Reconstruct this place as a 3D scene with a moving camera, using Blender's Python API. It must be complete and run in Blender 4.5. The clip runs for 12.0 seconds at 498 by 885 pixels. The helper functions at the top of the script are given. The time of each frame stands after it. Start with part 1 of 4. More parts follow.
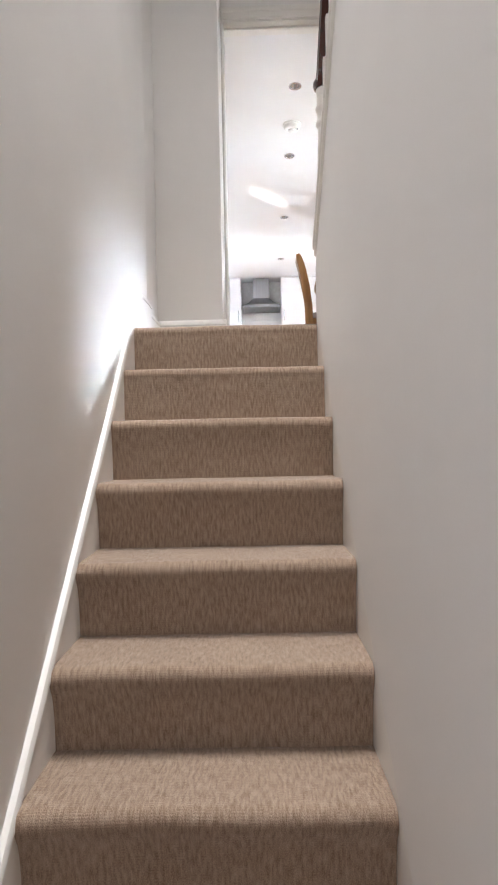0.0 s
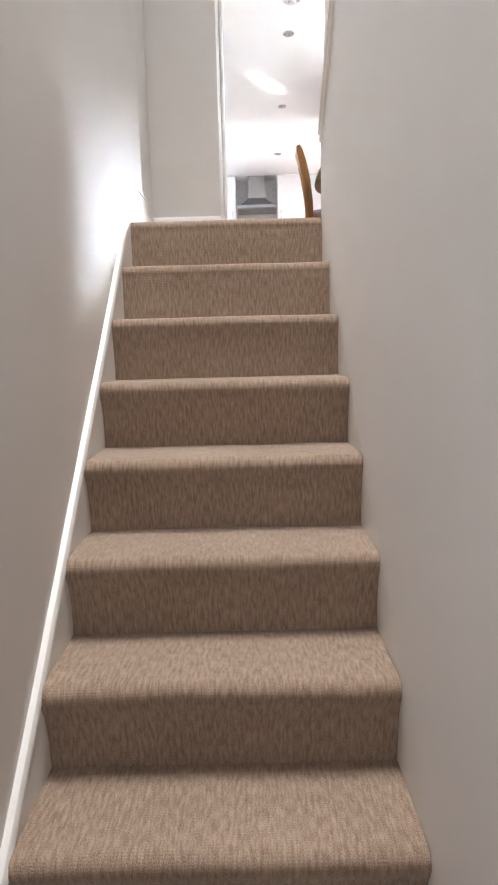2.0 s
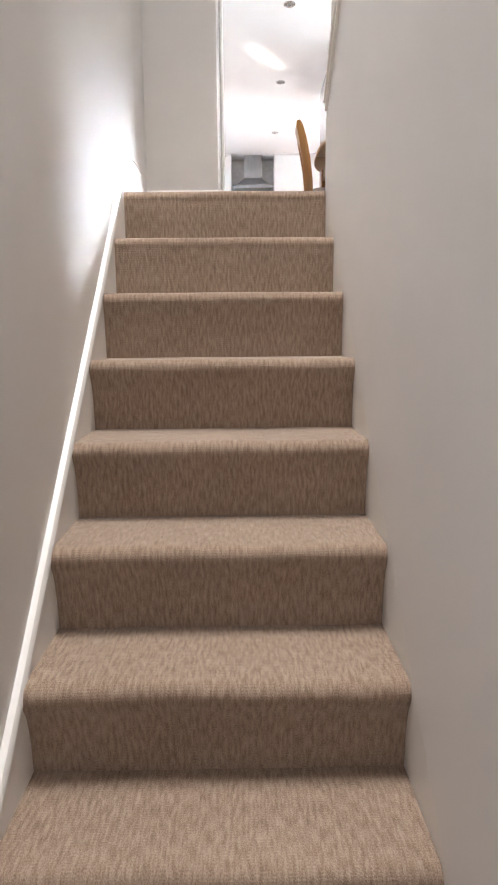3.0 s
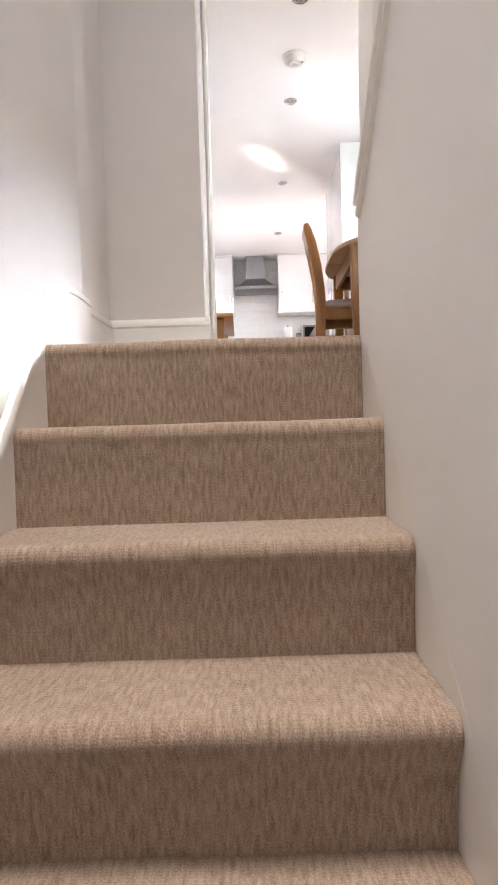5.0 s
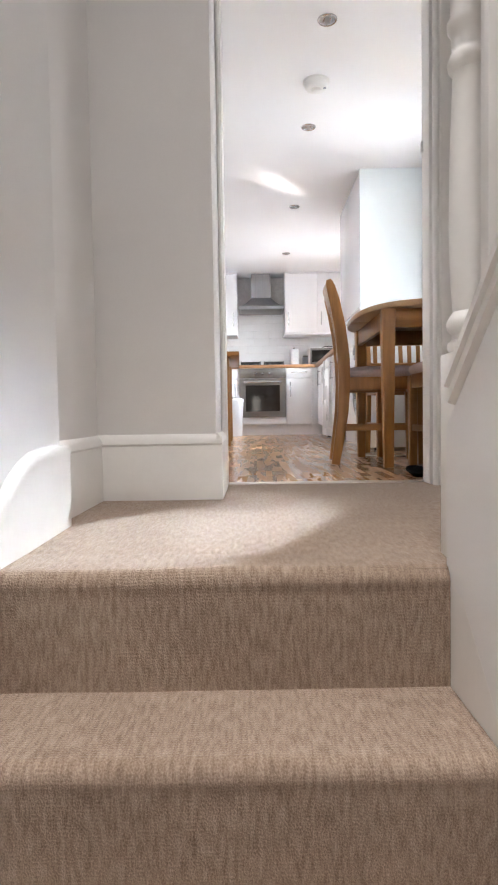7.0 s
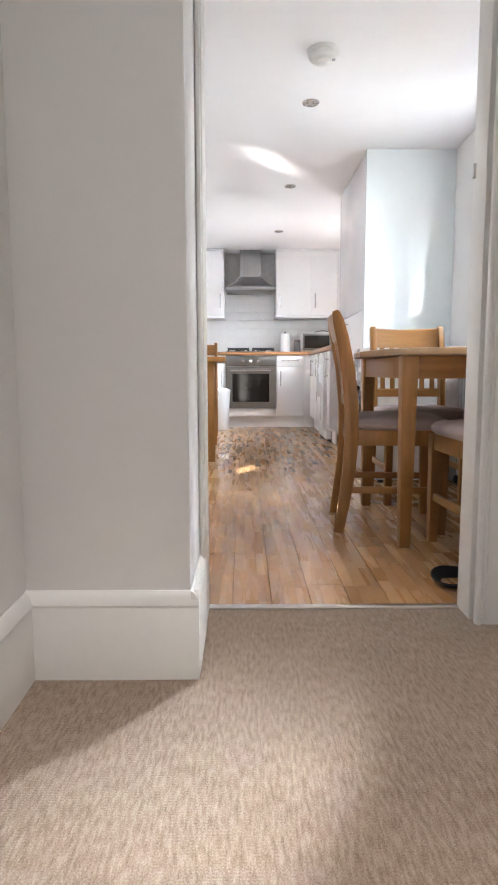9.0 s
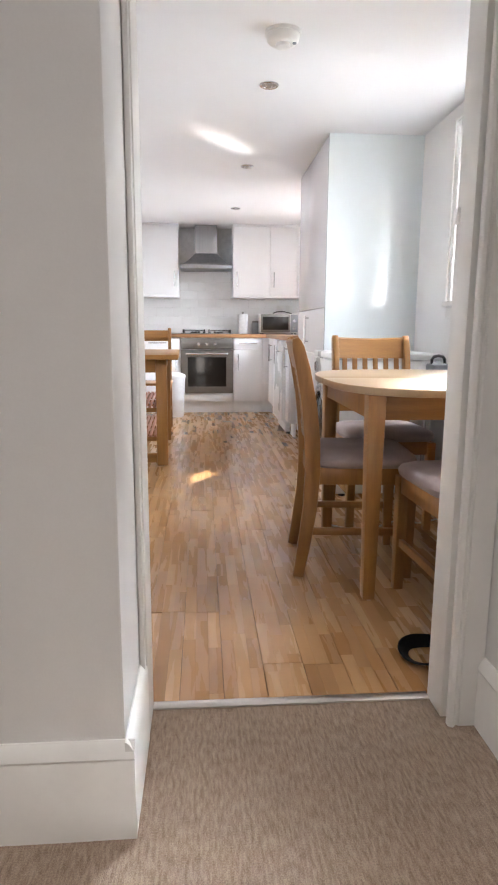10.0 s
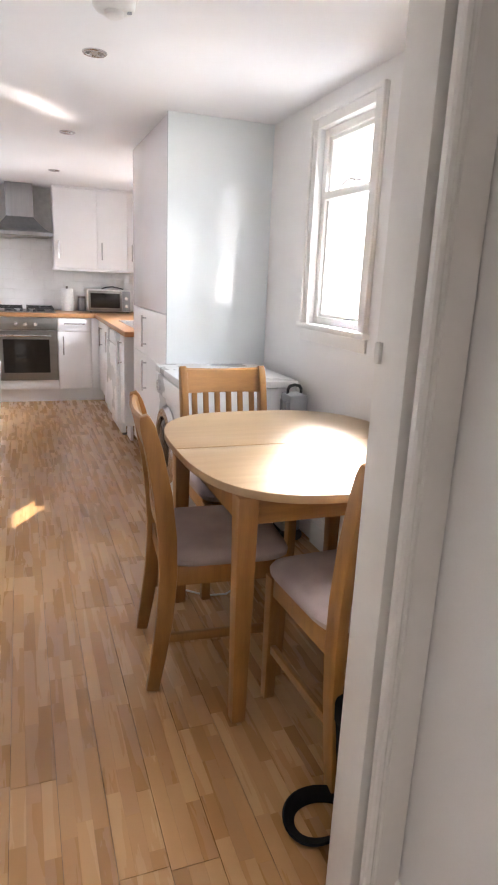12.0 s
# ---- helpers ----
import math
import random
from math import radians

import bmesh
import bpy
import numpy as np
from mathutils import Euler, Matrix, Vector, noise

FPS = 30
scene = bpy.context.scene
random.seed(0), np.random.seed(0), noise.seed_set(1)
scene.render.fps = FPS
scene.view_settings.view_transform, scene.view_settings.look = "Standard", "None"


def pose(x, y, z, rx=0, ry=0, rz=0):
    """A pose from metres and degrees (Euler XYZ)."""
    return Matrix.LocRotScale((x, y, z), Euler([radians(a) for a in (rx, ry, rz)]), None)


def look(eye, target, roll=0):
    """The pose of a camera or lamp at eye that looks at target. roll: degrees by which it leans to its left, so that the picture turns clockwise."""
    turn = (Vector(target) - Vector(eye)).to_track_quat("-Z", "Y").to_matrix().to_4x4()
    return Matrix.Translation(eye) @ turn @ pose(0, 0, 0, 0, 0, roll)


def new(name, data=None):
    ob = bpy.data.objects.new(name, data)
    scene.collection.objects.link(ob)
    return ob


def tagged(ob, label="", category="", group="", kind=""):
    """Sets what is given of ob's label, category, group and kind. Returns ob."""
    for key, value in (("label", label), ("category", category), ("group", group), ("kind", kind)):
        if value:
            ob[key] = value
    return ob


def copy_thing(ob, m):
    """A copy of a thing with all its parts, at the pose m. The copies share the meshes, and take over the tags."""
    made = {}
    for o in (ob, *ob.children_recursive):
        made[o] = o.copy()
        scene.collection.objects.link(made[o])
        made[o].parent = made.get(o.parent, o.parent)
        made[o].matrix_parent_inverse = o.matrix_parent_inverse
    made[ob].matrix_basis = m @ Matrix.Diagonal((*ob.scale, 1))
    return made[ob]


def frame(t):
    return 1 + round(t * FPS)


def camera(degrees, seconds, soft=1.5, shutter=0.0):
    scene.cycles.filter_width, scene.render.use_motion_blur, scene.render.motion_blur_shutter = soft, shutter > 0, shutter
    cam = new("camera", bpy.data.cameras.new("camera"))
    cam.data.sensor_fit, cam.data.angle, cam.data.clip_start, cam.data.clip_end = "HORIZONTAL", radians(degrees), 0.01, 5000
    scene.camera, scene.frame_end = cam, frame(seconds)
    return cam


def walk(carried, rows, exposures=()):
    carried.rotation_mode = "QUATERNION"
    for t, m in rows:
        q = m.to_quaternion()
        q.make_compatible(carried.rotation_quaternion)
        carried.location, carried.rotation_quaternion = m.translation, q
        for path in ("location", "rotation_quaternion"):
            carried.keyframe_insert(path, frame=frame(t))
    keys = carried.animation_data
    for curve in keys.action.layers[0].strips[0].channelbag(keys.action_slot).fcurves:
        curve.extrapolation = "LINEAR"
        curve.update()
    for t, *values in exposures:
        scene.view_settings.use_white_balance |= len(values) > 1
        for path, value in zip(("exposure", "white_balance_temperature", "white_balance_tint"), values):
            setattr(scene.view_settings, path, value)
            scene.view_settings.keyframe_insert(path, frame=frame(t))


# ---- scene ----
cam = camera(44.2, 12.0, soft=2.0)
PATH = [
    (0, (0.159, 0.01, -0.472), (0.105, 2.009, -0.469), -1.2),
    (0.5, (0.158, 0.009, -0.473), (0.1, 2.008, -0.513), -1.0),
    (1, (0.145, 0.008, -0.497), (0.077, 2.002, -0.642), -1.0),
    (1.5, (0.131, 0.03, -0.498), (0.074, 2.016, -0.732), -1.3),
    (2, (0.125, 0.019, -0.51), (0.084, 1.998, -0.795), -1.5),
    (2.5, (0.132, 0.001, -0.52), (0.104, 1.975, -0.841), -1.2),
    (2.7, (0.123, 0.02, -0.53), (0.119, 1.992, -0.868), -0.6),
    (4.3, (0.044, 0.803, -0.398), (-0.052, 2.795, -0.545), -0.1),
    (4.5, (0.052, 0.86, -0.342), (0.013, 2.857, -0.44), -0.2),
    (5, (0.134, 1.027, -0.196), (0.097, 3.026, -0.261), -1.8),
    (5.5, (0.109, 1.166, -0.093), (0.064, 3.165, -0.13), -2.8),
    (6, (0.071, 1.228, 0.071), (0.143, 3.227, 0.076), -1.8),
    (6.5, (0.081, 1.373, 0.105), (0.127, 3.37, 0.016), -0.4),
    (7, (0.069, 1.471, 0.244), (0.04, 3.469, 0.158), -0.9),
    (8.8, (0.09, 1.934, 0.607), (0.097, 3.927, 0.432), -0.4),
    (9, (0.062, 2.014, 0.661), (0.077, 4.001, 0.429), -0.1),
    (9.5, (0.05, 2.14, 0.801), (0.108, 4.124, 0.557), -1.0),
    (10, (0.092, 2.277, 0.922), (0.24, 4.239, 0.563), 0.3),
    (10.5, (0.07, 2.444, 0.964), (0.261, 4.377, 0.486), 0.5),
    (11, (0.074, 2.528, 1.111), (0.475, 4.421, 0.608), 1.0),
    (11.5, (0.123, 2.652, 1.201), (0.615, 4.498, 0.607), -0.6),
    (12, (0.114, 2.791, 1.279), (0.789, 4.602, 0.767), 2.5),
]
EXPOSURES = [(0.0, 2.36, 6450, 12), (2.5, 2.40, 6500, 12), (4.5, 2.38, 6800, 16), (5.5, 2.22, 6750, 15), (7.0, 2.10, 6500, 13), (9.0, 2.03, 6500, 12), (12.0, 1.82, 6900, 17)]
walk(cam, [(t, look(eye, target, roll)) for t, eye, target, roll in PATH], EXPOSURES)

# ---- world and light ----
world = bpy.data.worlds.new("sky")
scene.world = world
world.use_nodes = True
wn = world.node_tree.nodes
sky = wn.new("ShaderNodeTexSky")
sky.sky_type = "NISHITA"
sky.sun_disc = False
sky.sun_elevation = radians(35)
sky.sun_rotation = radians(32)
wn["Background"].inputs["Strength"].default_value = 0.07
world.node_tree.links.new(sky.outputs["Color"], wn["Background"].inputs["Color"])


def area_lamp(name, eye, target, width, height, watts, colour, spread=170):
    data = bpy.data.lights.new(name, "AREA")
    data.shape, data.size, data.size_y = "RECTANGLE", width, height
    data.energy, data.color, data.spread = watts, colour, radians(spread)
    ob = new(name, data)
    ob.matrix_world = look(eye, target)
    return ob


SKY_BLUE, SKY_WHITE, FILL_WARM = (0.80, 0.91, 1.0), (1.0, 0.985, 0.97), (1.0, 0.93, 0.86)
area_lamp("kitchen_window_daylight", (1.600, 5.36, 1.53), (0.0, 5.45, 0.65), 0.43, 0.80, 4.6, SKY_BLUE, 125)
area_lamp("sunlit_ground_daylight", (1.600, 5.36, 1.25), (0.35, 6.55, 1.95), 0.43, 0.30, 0.5, SKY_WHITE, 120)
area_lamp("open_sky_daylight", (2.40, 6.95, 2.50), (0.40, 3.20, -0.1), 0.8, 1.5, 64.0, SKY_BLUE, 22)
# fill lamp for the near floor, in an unseen, made-up window
area_lamp("near_window_daylight", (1.600, 4.25, 1.53), (0.1, 4.1, 0.0), 0.50, 0.80, 1.6, SKY_WHITE, 105)
area_lamp("sink_window_daylight", (1.600, 8.35, 1.56), (0.0, 8.1, 0.35), 0.50, 0.80, 13.5, (0.82, 0.91, 1.0), 120)
# fill lamp added over the stairs; the roof opening above it is made up
area_lamp("rooflight_daylight", (0.05, 1.50, 4.30), (0.05, 1.55, 0.0), 0.7, 1.5, 6.0, SKY_WHITE, 58)
# fill lamp added for walls and risers, at a made-up opening behind the start
area_lamp("stair_window_daylight", (-0.12, -1.08, 0.25), (0.25, 1.4, -0.45), 0.5, 1.1, 1.0, FILL_WARM, 120)
# lamp added above the sink-window drainer, imitating sunlight its steel reflects to the ceiling
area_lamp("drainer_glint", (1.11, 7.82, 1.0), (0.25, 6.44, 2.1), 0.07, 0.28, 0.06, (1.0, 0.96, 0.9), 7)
sun_data = bpy.data.lights.new("sun", "SUN")
sun_data.energy, sun_data.angle, sun_data.color = 5.0, radians(0.5), (1.0, 0.93, 0.82)
sun = new("sun", sun_data)
SUN_WAY = Vector((-1.0, -1.6, -1.31))
sun.matrix_world = look(Vector((0.07, 6.09, 0.0)) - SUN_WAY * 4, (0.07, 6.09, 0.0))

# ---- materials ----


def material(name, colour, rough=0.5, metal=0.0, vary=0.06, scale=6.0, stretch=(1, 1, 1), fine=120.0, bump=0.05, coat=0.0, deep=None, spec=0.5, patchy=0.15):
    """A surface with broad stains, fine grain and relief, in metres of the object's own space."""
    m = bpy.data.materials.new(name)
    m.use_nodes = True
    n, l = m.node_tree.nodes, m.node_tree.links
    p = n["Principled BSDF"]
    tc, mp = n.new("ShaderNodeTexCoord"), n.new("ShaderNodeMapping")
    mp.inputs["Scale"].default_value = stretch
    l.new(tc.outputs["Object"], mp.inputs["Vector"])
    broad, grain = n.new("ShaderNodeTexNoise"), n.new("ShaderNodeTexNoise")
    broad.inputs["Scale"].default_value, broad.inputs["Detail"].default_value = scale, 5
    grain.inputs["Scale"].default_value, grain.inputs["Detail"].default_value = fine, 3
    l.new(mp.outputs["Vector"], broad.inputs["Vector"])
    l.new(mp.outputs["Vector"], grain.inputs["Vector"])
    mixed = n.new("ShaderNodeMath")
    mixed.operation = "MULTIPLY_ADD"
    mixed.inputs[1].default_value = 0.35
    l.new(grain.outputs["Fac"], mixed.inputs[0])
    l.new(broad.outputs["Fac"], mixed.inputs[2])
    ramp = n.new("ShaderNodeValToRGB")
    ramp.color_ramp.elements[0].position, ramp.color_ramp.elements[1].position = 0.42, 0.92
    low = deep or tuple(c * (1 - 2.2 * vary) for c in colour)
    high = tuple(min(1, c * (1 + vary)) for c in colour)
    ramp.color_ramp.elements[0].color = (*low, 1)
    ramp.color_ramp.elements[1].color = (*high, 1)
    l.new(mixed.outputs[0], ramp.inputs["Fac"])
    l.new(ramp.outputs["Color"], p.inputs["Base Color"])
    rr = n.new("ShaderNodeMapRange")
    rr.inputs["To Min"].default_value, rr.inputs["To Max"].default_value = max(0.02, rough * (1 - patchy)), min(1, rough * (1 + patchy))
    l.new(broad.outputs["Fac"], rr.inputs["Value"])
    l.new(rr.outputs["Result"], p.inputs["Roughness"])
    p.inputs["Metallic"].default_value = metal
    p.inputs["Coat Weight"].default_value = coat
    p.inputs["Coat Roughness"].default_value = 0.08
    p.inputs["Specular IOR Level"].default_value = spec
    if bump:
        b = n.new("ShaderNodeBump")
        b.inputs["Strength"].default_value, b.inputs["Distance"].default_value = bump, 0.004
        l.new(mixed.outputs[0], b.inputs["Height"])
        l.new(b.outputs["Normal"], p.inputs["Normal"])
    return m


PAINT = material("wall_paint", (0.85, 0.837, 0.825), 0.7, vary=0.02, scale=1.6, fine=260, bump=0.10)
CEILING_PAINT = material("ceiling_paint", (0.83, 0.825, 0.835), 0.85, vary=0.015, scale=1.2, fine=220, bump=0.06)
GLOSS_PAINT = material("gloss_paint", (0.84, 0.822, 0.79), 0.38, vary=0.02, scale=5, fine=60, bump=0.06)
CABINET = material("cabinet_white", (0.86, 0.855, 0.865), 0.36, vary=0.01, scale=3, fine=60, bump=0.0)
CABINET_GLOSS = material("cabinet_gloss", (0.78, 0.765, 0.785), 0.2, vary=0.01, scale=2, fine=12, bump=0.0)
GLOSS_PANEL = material("gloss_panel", (0.80, 0.85, 0.86), 0.09, vary=0.01, scale=1.5, fine=12, bump=0.0, coat=0.6)
WORKTOP = material("oak_worktop", (0.38, 0.19, 0.085), 0.35, vary=0.2, scale=5, stretch=(0.25, 4, 4), fine=40, bump=0.08, coat=0.2)
OAK = material("honey_oak", (0.335, 0.152, 0.037), 0.38, vary=0.12, scale=7, stretch=(5, 5, 0.5), fine=60, bump=0.05, coat=0.15)
OAK_X = material("honey_oak_crosswise", (0.335, 0.152, 0.037), 0.38, vary=0.12, scale=7, stretch=(0.5, 5, 5), fine=60, bump=0.05, coat=0.15)
TABLE_TOP = material("pale_oak_top", (0.46, 0.315, 0.18), 0.32, vary=0.05, scale=5, stretch=(0.5, 5, 5), fine=50, bump=0.0, spec=0.4, patchy=0.02)
SEAT_CLOTH = material("mauve_cloth", (0.43, 0.355, 0.345), 0.95, vary=0.08, scale=9, fine=420, bump=0.35, spec=0.2)
STEEL = material("brushed_steel", (0.25, 0.24, 0.23), 0.36, 1.0, vary=0.06, scale=5, stretch=(0.3, 8, 8), fine=90, bump=0.03)
HOOD_STEEL = material("hood_steel", (0.36, 0.36, 0.37), 0.42, 1.0, vary=0.06, scale=4, stretch=(8, 8, 0.4), fine=90, bump=0.02)
SINK_STEEL = material("sink_steel", (0.62, 0.62, 0.62), 0.22, 1.0, vary=0.02, bump=0.0)
CHROME = material("satin_chrome", (0.55, 0.55, 0.56), 0.25, 1.0, vary=0.03, bump=0.0)
BLACK_GLASS = material("black_glass", (0.014, 0.011, 0.009), 0.06, vary=0.1, scale=3, bump=0.0, spec=0.35)
BLACK_IRON = material("black_iron", (0.02, 0.02, 0.02), 0.5, vary=0.2, bump=0.1)
RUBBER = material("black_webbing", (0.008, 0.008, 0.009), 0.9, vary=0.2, scale=40, fine=500, bump=0.4, spec=0.15)
MAHOGANY = material("mahogany", (0.055, 0.016, 0.012), 0.22, vary=0.2, scale=8, stretch=(6, 0.6, 6), fine=50, bump=0.03, coat=0.5)
APPLIANCE = material("appliance_white", (0.80, 0.81, 0.82), 0.28, vary=0.01, scale=3, bump=0.0, coat=0.2)
GREY_PLASTIC = material("grey_plastic", (0.34, 0.36, 0.39), 0.45, vary=0.06, scale=8, bump=0.04)
DARK_PLASTIC = material("dark_plastic", (0.03, 0.032, 0.036), 0.4, vary=0.1, bump=0.02)
BIN_PLASTIC = material("milky_plastic", (0.74, 0.76, 0.78), 0.35, vary=0.03, scale=8, bump=0.03)
TILE_GLAZE = material("tile_glaze", (0.84, 0.84, 0.84), 0.12, vary=0.015, scale=8, fine=20, bump=0.03, coat=0.3)
GROUT = material("grout", (0.79, 0.785, 0.78), 0.9, vary=0.06, scale=20, bump=0.1)
ALUMINIUM = material("aluminium_strip", (0.66, 0.63, 0.60), 0.35, 1.0, vary=0.05, stretch=(0.3, 6, 6), bump=0.04)
RED_SLAT = material("red_slat", (0.42, 0.19, 0.12), 0.5, vary=0.08, scale=9, stretch=(5, 0.5, 5), fine=60, bump=0.04)
PAPER = material("kitchen_paper", (0.80, 0.80, 0.80), 0.95, vary=0.03, scale=40, fine=200, bump=0.25)
PLASTIC_WHITE = material("white_plastic", (0.78, 0.77, 0.75), 0.4, vary=0.02, bump=0.01)
SUBFLOOR = material("subfloor", (0.10, 0.055, 0.028), 0.8, vary=0.1, bump=0.0)
BRICK_OUT = material("render_outside", (0.72, 0.70, 0.66), 0.9, vary=0.08, bump=0.2)
LAMP_GLASS = material("lamp_lens", (0.75, 0.74, 0.72), 0.12, 0.6, vary=0.05, bump=0.0)


def glass_material():
    m = bpy.data.materials.new("window_glass")
    m.use_nodes = True
    p = m.node_tree.nodes["Principled BSDF"]
    p.inputs["Transmission Weight"].default_value = 1.0
    p.inputs["Roughness"].default_value = 0.0
    p.inputs["IOR"].default_value = 1.45
    return m


GLASS = glass_material()


def glow_material(name, colour, strength):
    m = bpy.data.materials.new(name)
    m.use_nodes = True
    p = m.node_tree.nodes["Principled BSDF"]
    p.inputs["Base Color"].default_value = (0.8, 0.8, 0.8, 1)
    p.inputs["Emission Color"].default_value = (*colour, 1)
    p.inputs["Emission Strength"].default_value = strength
    return m


OUTDOOR_WHITE = glow_material("bright_sky_backdrop", (0.93, 0.97, 1.0), 1.1)


def carpet_material():
    """Flecked loop pile: fine ribs across, and short streaks along the run of the carpet."""
    m = bpy.data.materials.new("flecked_carpet")
    m.use_nodes = True
    n, l = m.node_tree.nodes, m.node_tree.links
    p = n["Principled BSDF"]
    uv = n.new("ShaderNodeUVMap")
    uv.uv_map = "run"

    def noise_at(sx, sy, detail):
        mp, t = n.new("ShaderNodeMapping"), n.new("ShaderNodeTexNoise")
        mp.inputs["Scale"].default_value = (sx, sy, 1)
        t.inputs["Scale"].default_value, t.inputs["Detail"].default_value = 1.0, detail
        l.new(uv.outputs["UV"], mp.inputs["Vector"])
        l.new(mp.outputs["Vector"], t.inputs["Vector"])
        return t.outputs["Fac"]

    def join(a, b, wa, wb):
        x, y = n.new("ShaderNodeMath"), n.new("ShaderNodeMath")
        x.operation, y.operation = "MULTIPLY", "MULTIPLY_ADD"
        l.new(a, x.inputs[0])
        x.inputs[1].default_value = wa
        l.new(b, y.inputs[0])
        y.inputs[1].default_value = wb
        l.new(x.outputs[0], y.inputs[2])
        return y.outputs[0]

    streak, fleck, stain = noise_at(150, 32, 3), noise_at(430, 300, 2), noise_at(5, 5, 3)
    tone = join(join(streak, fleck, 0.50, 0.42), stain, 1.0, 0.12)
    ramp = n.new("ShaderNodeValToRGB")
    e = ramp.color_ramp.elements
    e[0].position, e[0].color = 0.36, (0.178, 0.120, 0.084, 1)
    e[1].position, e[1].color = 0.68, (0.425, 0.328, 0.254, 1)
    mid = e.new(0.50)
    mid.color = (0.290, 0.211, 0.156, 1)
    l.new(tone, ramp.inputs["Fac"])
    l.new(ramp.outputs["Color"], p.inputs["Base Color"])
    p.inputs["Roughness"].default_value = 1.0
    p.inputs["Specular IOR Level"].default_value = 0.1
    p.inputs["Sheen Weight"].default_value = 0.35
    p.inputs["Sheen Roughness"].default_value = 0.38
    rib = n.new("ShaderNodeTexWave")
    rib.bands_direction = "Y"
    rib.inputs["Scale"].default_value, rib.inputs["Distortion"].default_value = 55.0, 1.5
    rib.inputs["Detail Scale"].default_value = 4.0
    l.new(uv.outputs["UV"], rib.inputs["Vector"])
    height = join(rib.outputs["Fac"], fleck, 0.09, 0.85)
    b = n.new("ShaderNodeBump")
    b.inputs["Strength"].default_value, b.inputs["Distance"].default_value = 0.6, 0.004
    l.new(height, b.inputs["Height"])
    l.new(b.outputs["Normal"], p.inputs["Normal"])
    return m


CARPET = carpet_material()


def plank_material():
    """Oiled strip flooring: every strip (an island) takes its own tone, each board a little more."""
    m = bpy.data.materials.new("strip_flooring")
    m.use_nodes = True
    n, l = m.node_tree.nodes, m.node_tree.links
    p = n["Principled BSDF"]
    geo, info, tc, mp, t, fine = [n.new("ShaderNode" + k) for k in ("NewGeometry", "ObjectInfo", "TexCoord", "Mapping", "TexNoise", "TexNoise")]
    mp.inputs["Scale"].default_value = (16, 1.2, 1)
    off = n.new("ShaderNodeVectorMath")
    off.operation = "ADD"
    big = n.new("ShaderNodeMath")
    big.operation = "MULTIPLY_ADD"
    big.inputs[1].default_value = 37.0
    l.new(geo.outputs["Random Per Island"], big.inputs[0])
    l.new(info.outputs["Random"], big.inputs[2])
    l.new(tc.outputs["Object"], off.inputs[0])
    l.new(big.outputs[0], off.inputs[1])
    l.new(off.outputs[0], mp.inputs["Vector"])
    l.new(mp.outputs["Vector"], t.inputs["Vector"])
    l.new(mp.outputs["Vector"], fine.inputs["Vector"])
    t.inputs["Scale"].default_value, t.inputs["Detail"].default_value, t.inputs["Distortion"].default_value = 1.3, 5, 0.35
    fine.inputs["Scale"].default_value = 9.0
    mixed = n.new("ShaderNodeMath")
    mixed.operation = "FRACT"
    l.new(big.outputs[0], mixed.inputs[0])
    tone = n.new("ShaderNodeMath")
    tone.operation = "MULTIPLY_ADD"
    tone.inputs[1].default_value = 0.42
    l.new(mixed.outputs[0], tone.inputs[0])
    g = n.new("ShaderNodeMath")
    g.operation = "MULTIPLY_ADD"
    g.inputs[1].default_value, g.inputs[2].default_value = 0.20, 0.30
    l.new(t.outputs["Fac"], g.inputs[0])
    l.new(g.outputs[0], tone.inputs[2])
    ramp = n.new("ShaderNodeValToRGB")
    e = ramp.color_ramp.elements
    e[0].position, e[0].color = 0.20, (0.24, 0.118, 0.048, 1)
    e[1].position, e[1].color = 0.92, (0.59, 0.36, 0.172, 1)
    mid = e.new(0.5)
    mid.color = (0.42, 0.222, 0.088, 1)
    l.new(tone.outputs[0], ramp.inputs["Fac"])
    spots, near, knot = n.new("ShaderNodeTexVoronoi"), n.new("ShaderNodeMapRange"), n.new("ShaderNodeMix")
    spots.inputs["Scale"].default_value = 0.42
    near.inputs["From Min"].default_value, near.inputs["From Max"].default_value = 0.015, 0.055
    near.inputs["To Min"].default_value, near.inputs["To Max"].default_value = 0.6, 0.0
    knot.data_type = "RGBA"
    knot.inputs["B"].default_value = (0.085, 0.042, 0.02, 1)
    l.new(mp.outputs["Vector"], spots.inputs["Vector"])
    l.new(spots.outputs["Distance"], near.inputs["Value"])
    l.new(near.outputs["Result"], knot.inputs["Factor"])
    l.new(ramp.outputs["Color"], knot.inputs["A"])
    l.new(knot.outputs["Result"], p.inputs["Base Color"])
    rr = n.new("ShaderNodeMapRange")
    rr.inputs["To Min"].default_value, rr.inputs["To Max"].default_value = 0.19, 0.36
    l.new(t.outputs["Fac"], rr.inputs["Value"])
    l.new(rr.outputs["Result"], p.inputs["Roughness"])
    b = n.new("ShaderNodeBump")
    p.inputs["Coat Weight"].default_value, p.inputs["Coat Roughness"].default_value = 0.35, 0.16
    b.inputs["Strength"].default_value, b.inputs["Distance"].default_value = 0.015, 0.002
    l.new(fine.outputs["Fac"], b.inputs["Height"])
    l.new(b.outputs["Normal"], p.inputs["Normal"])
    return m


PLANK = plank_material()

# ---- shapes ----


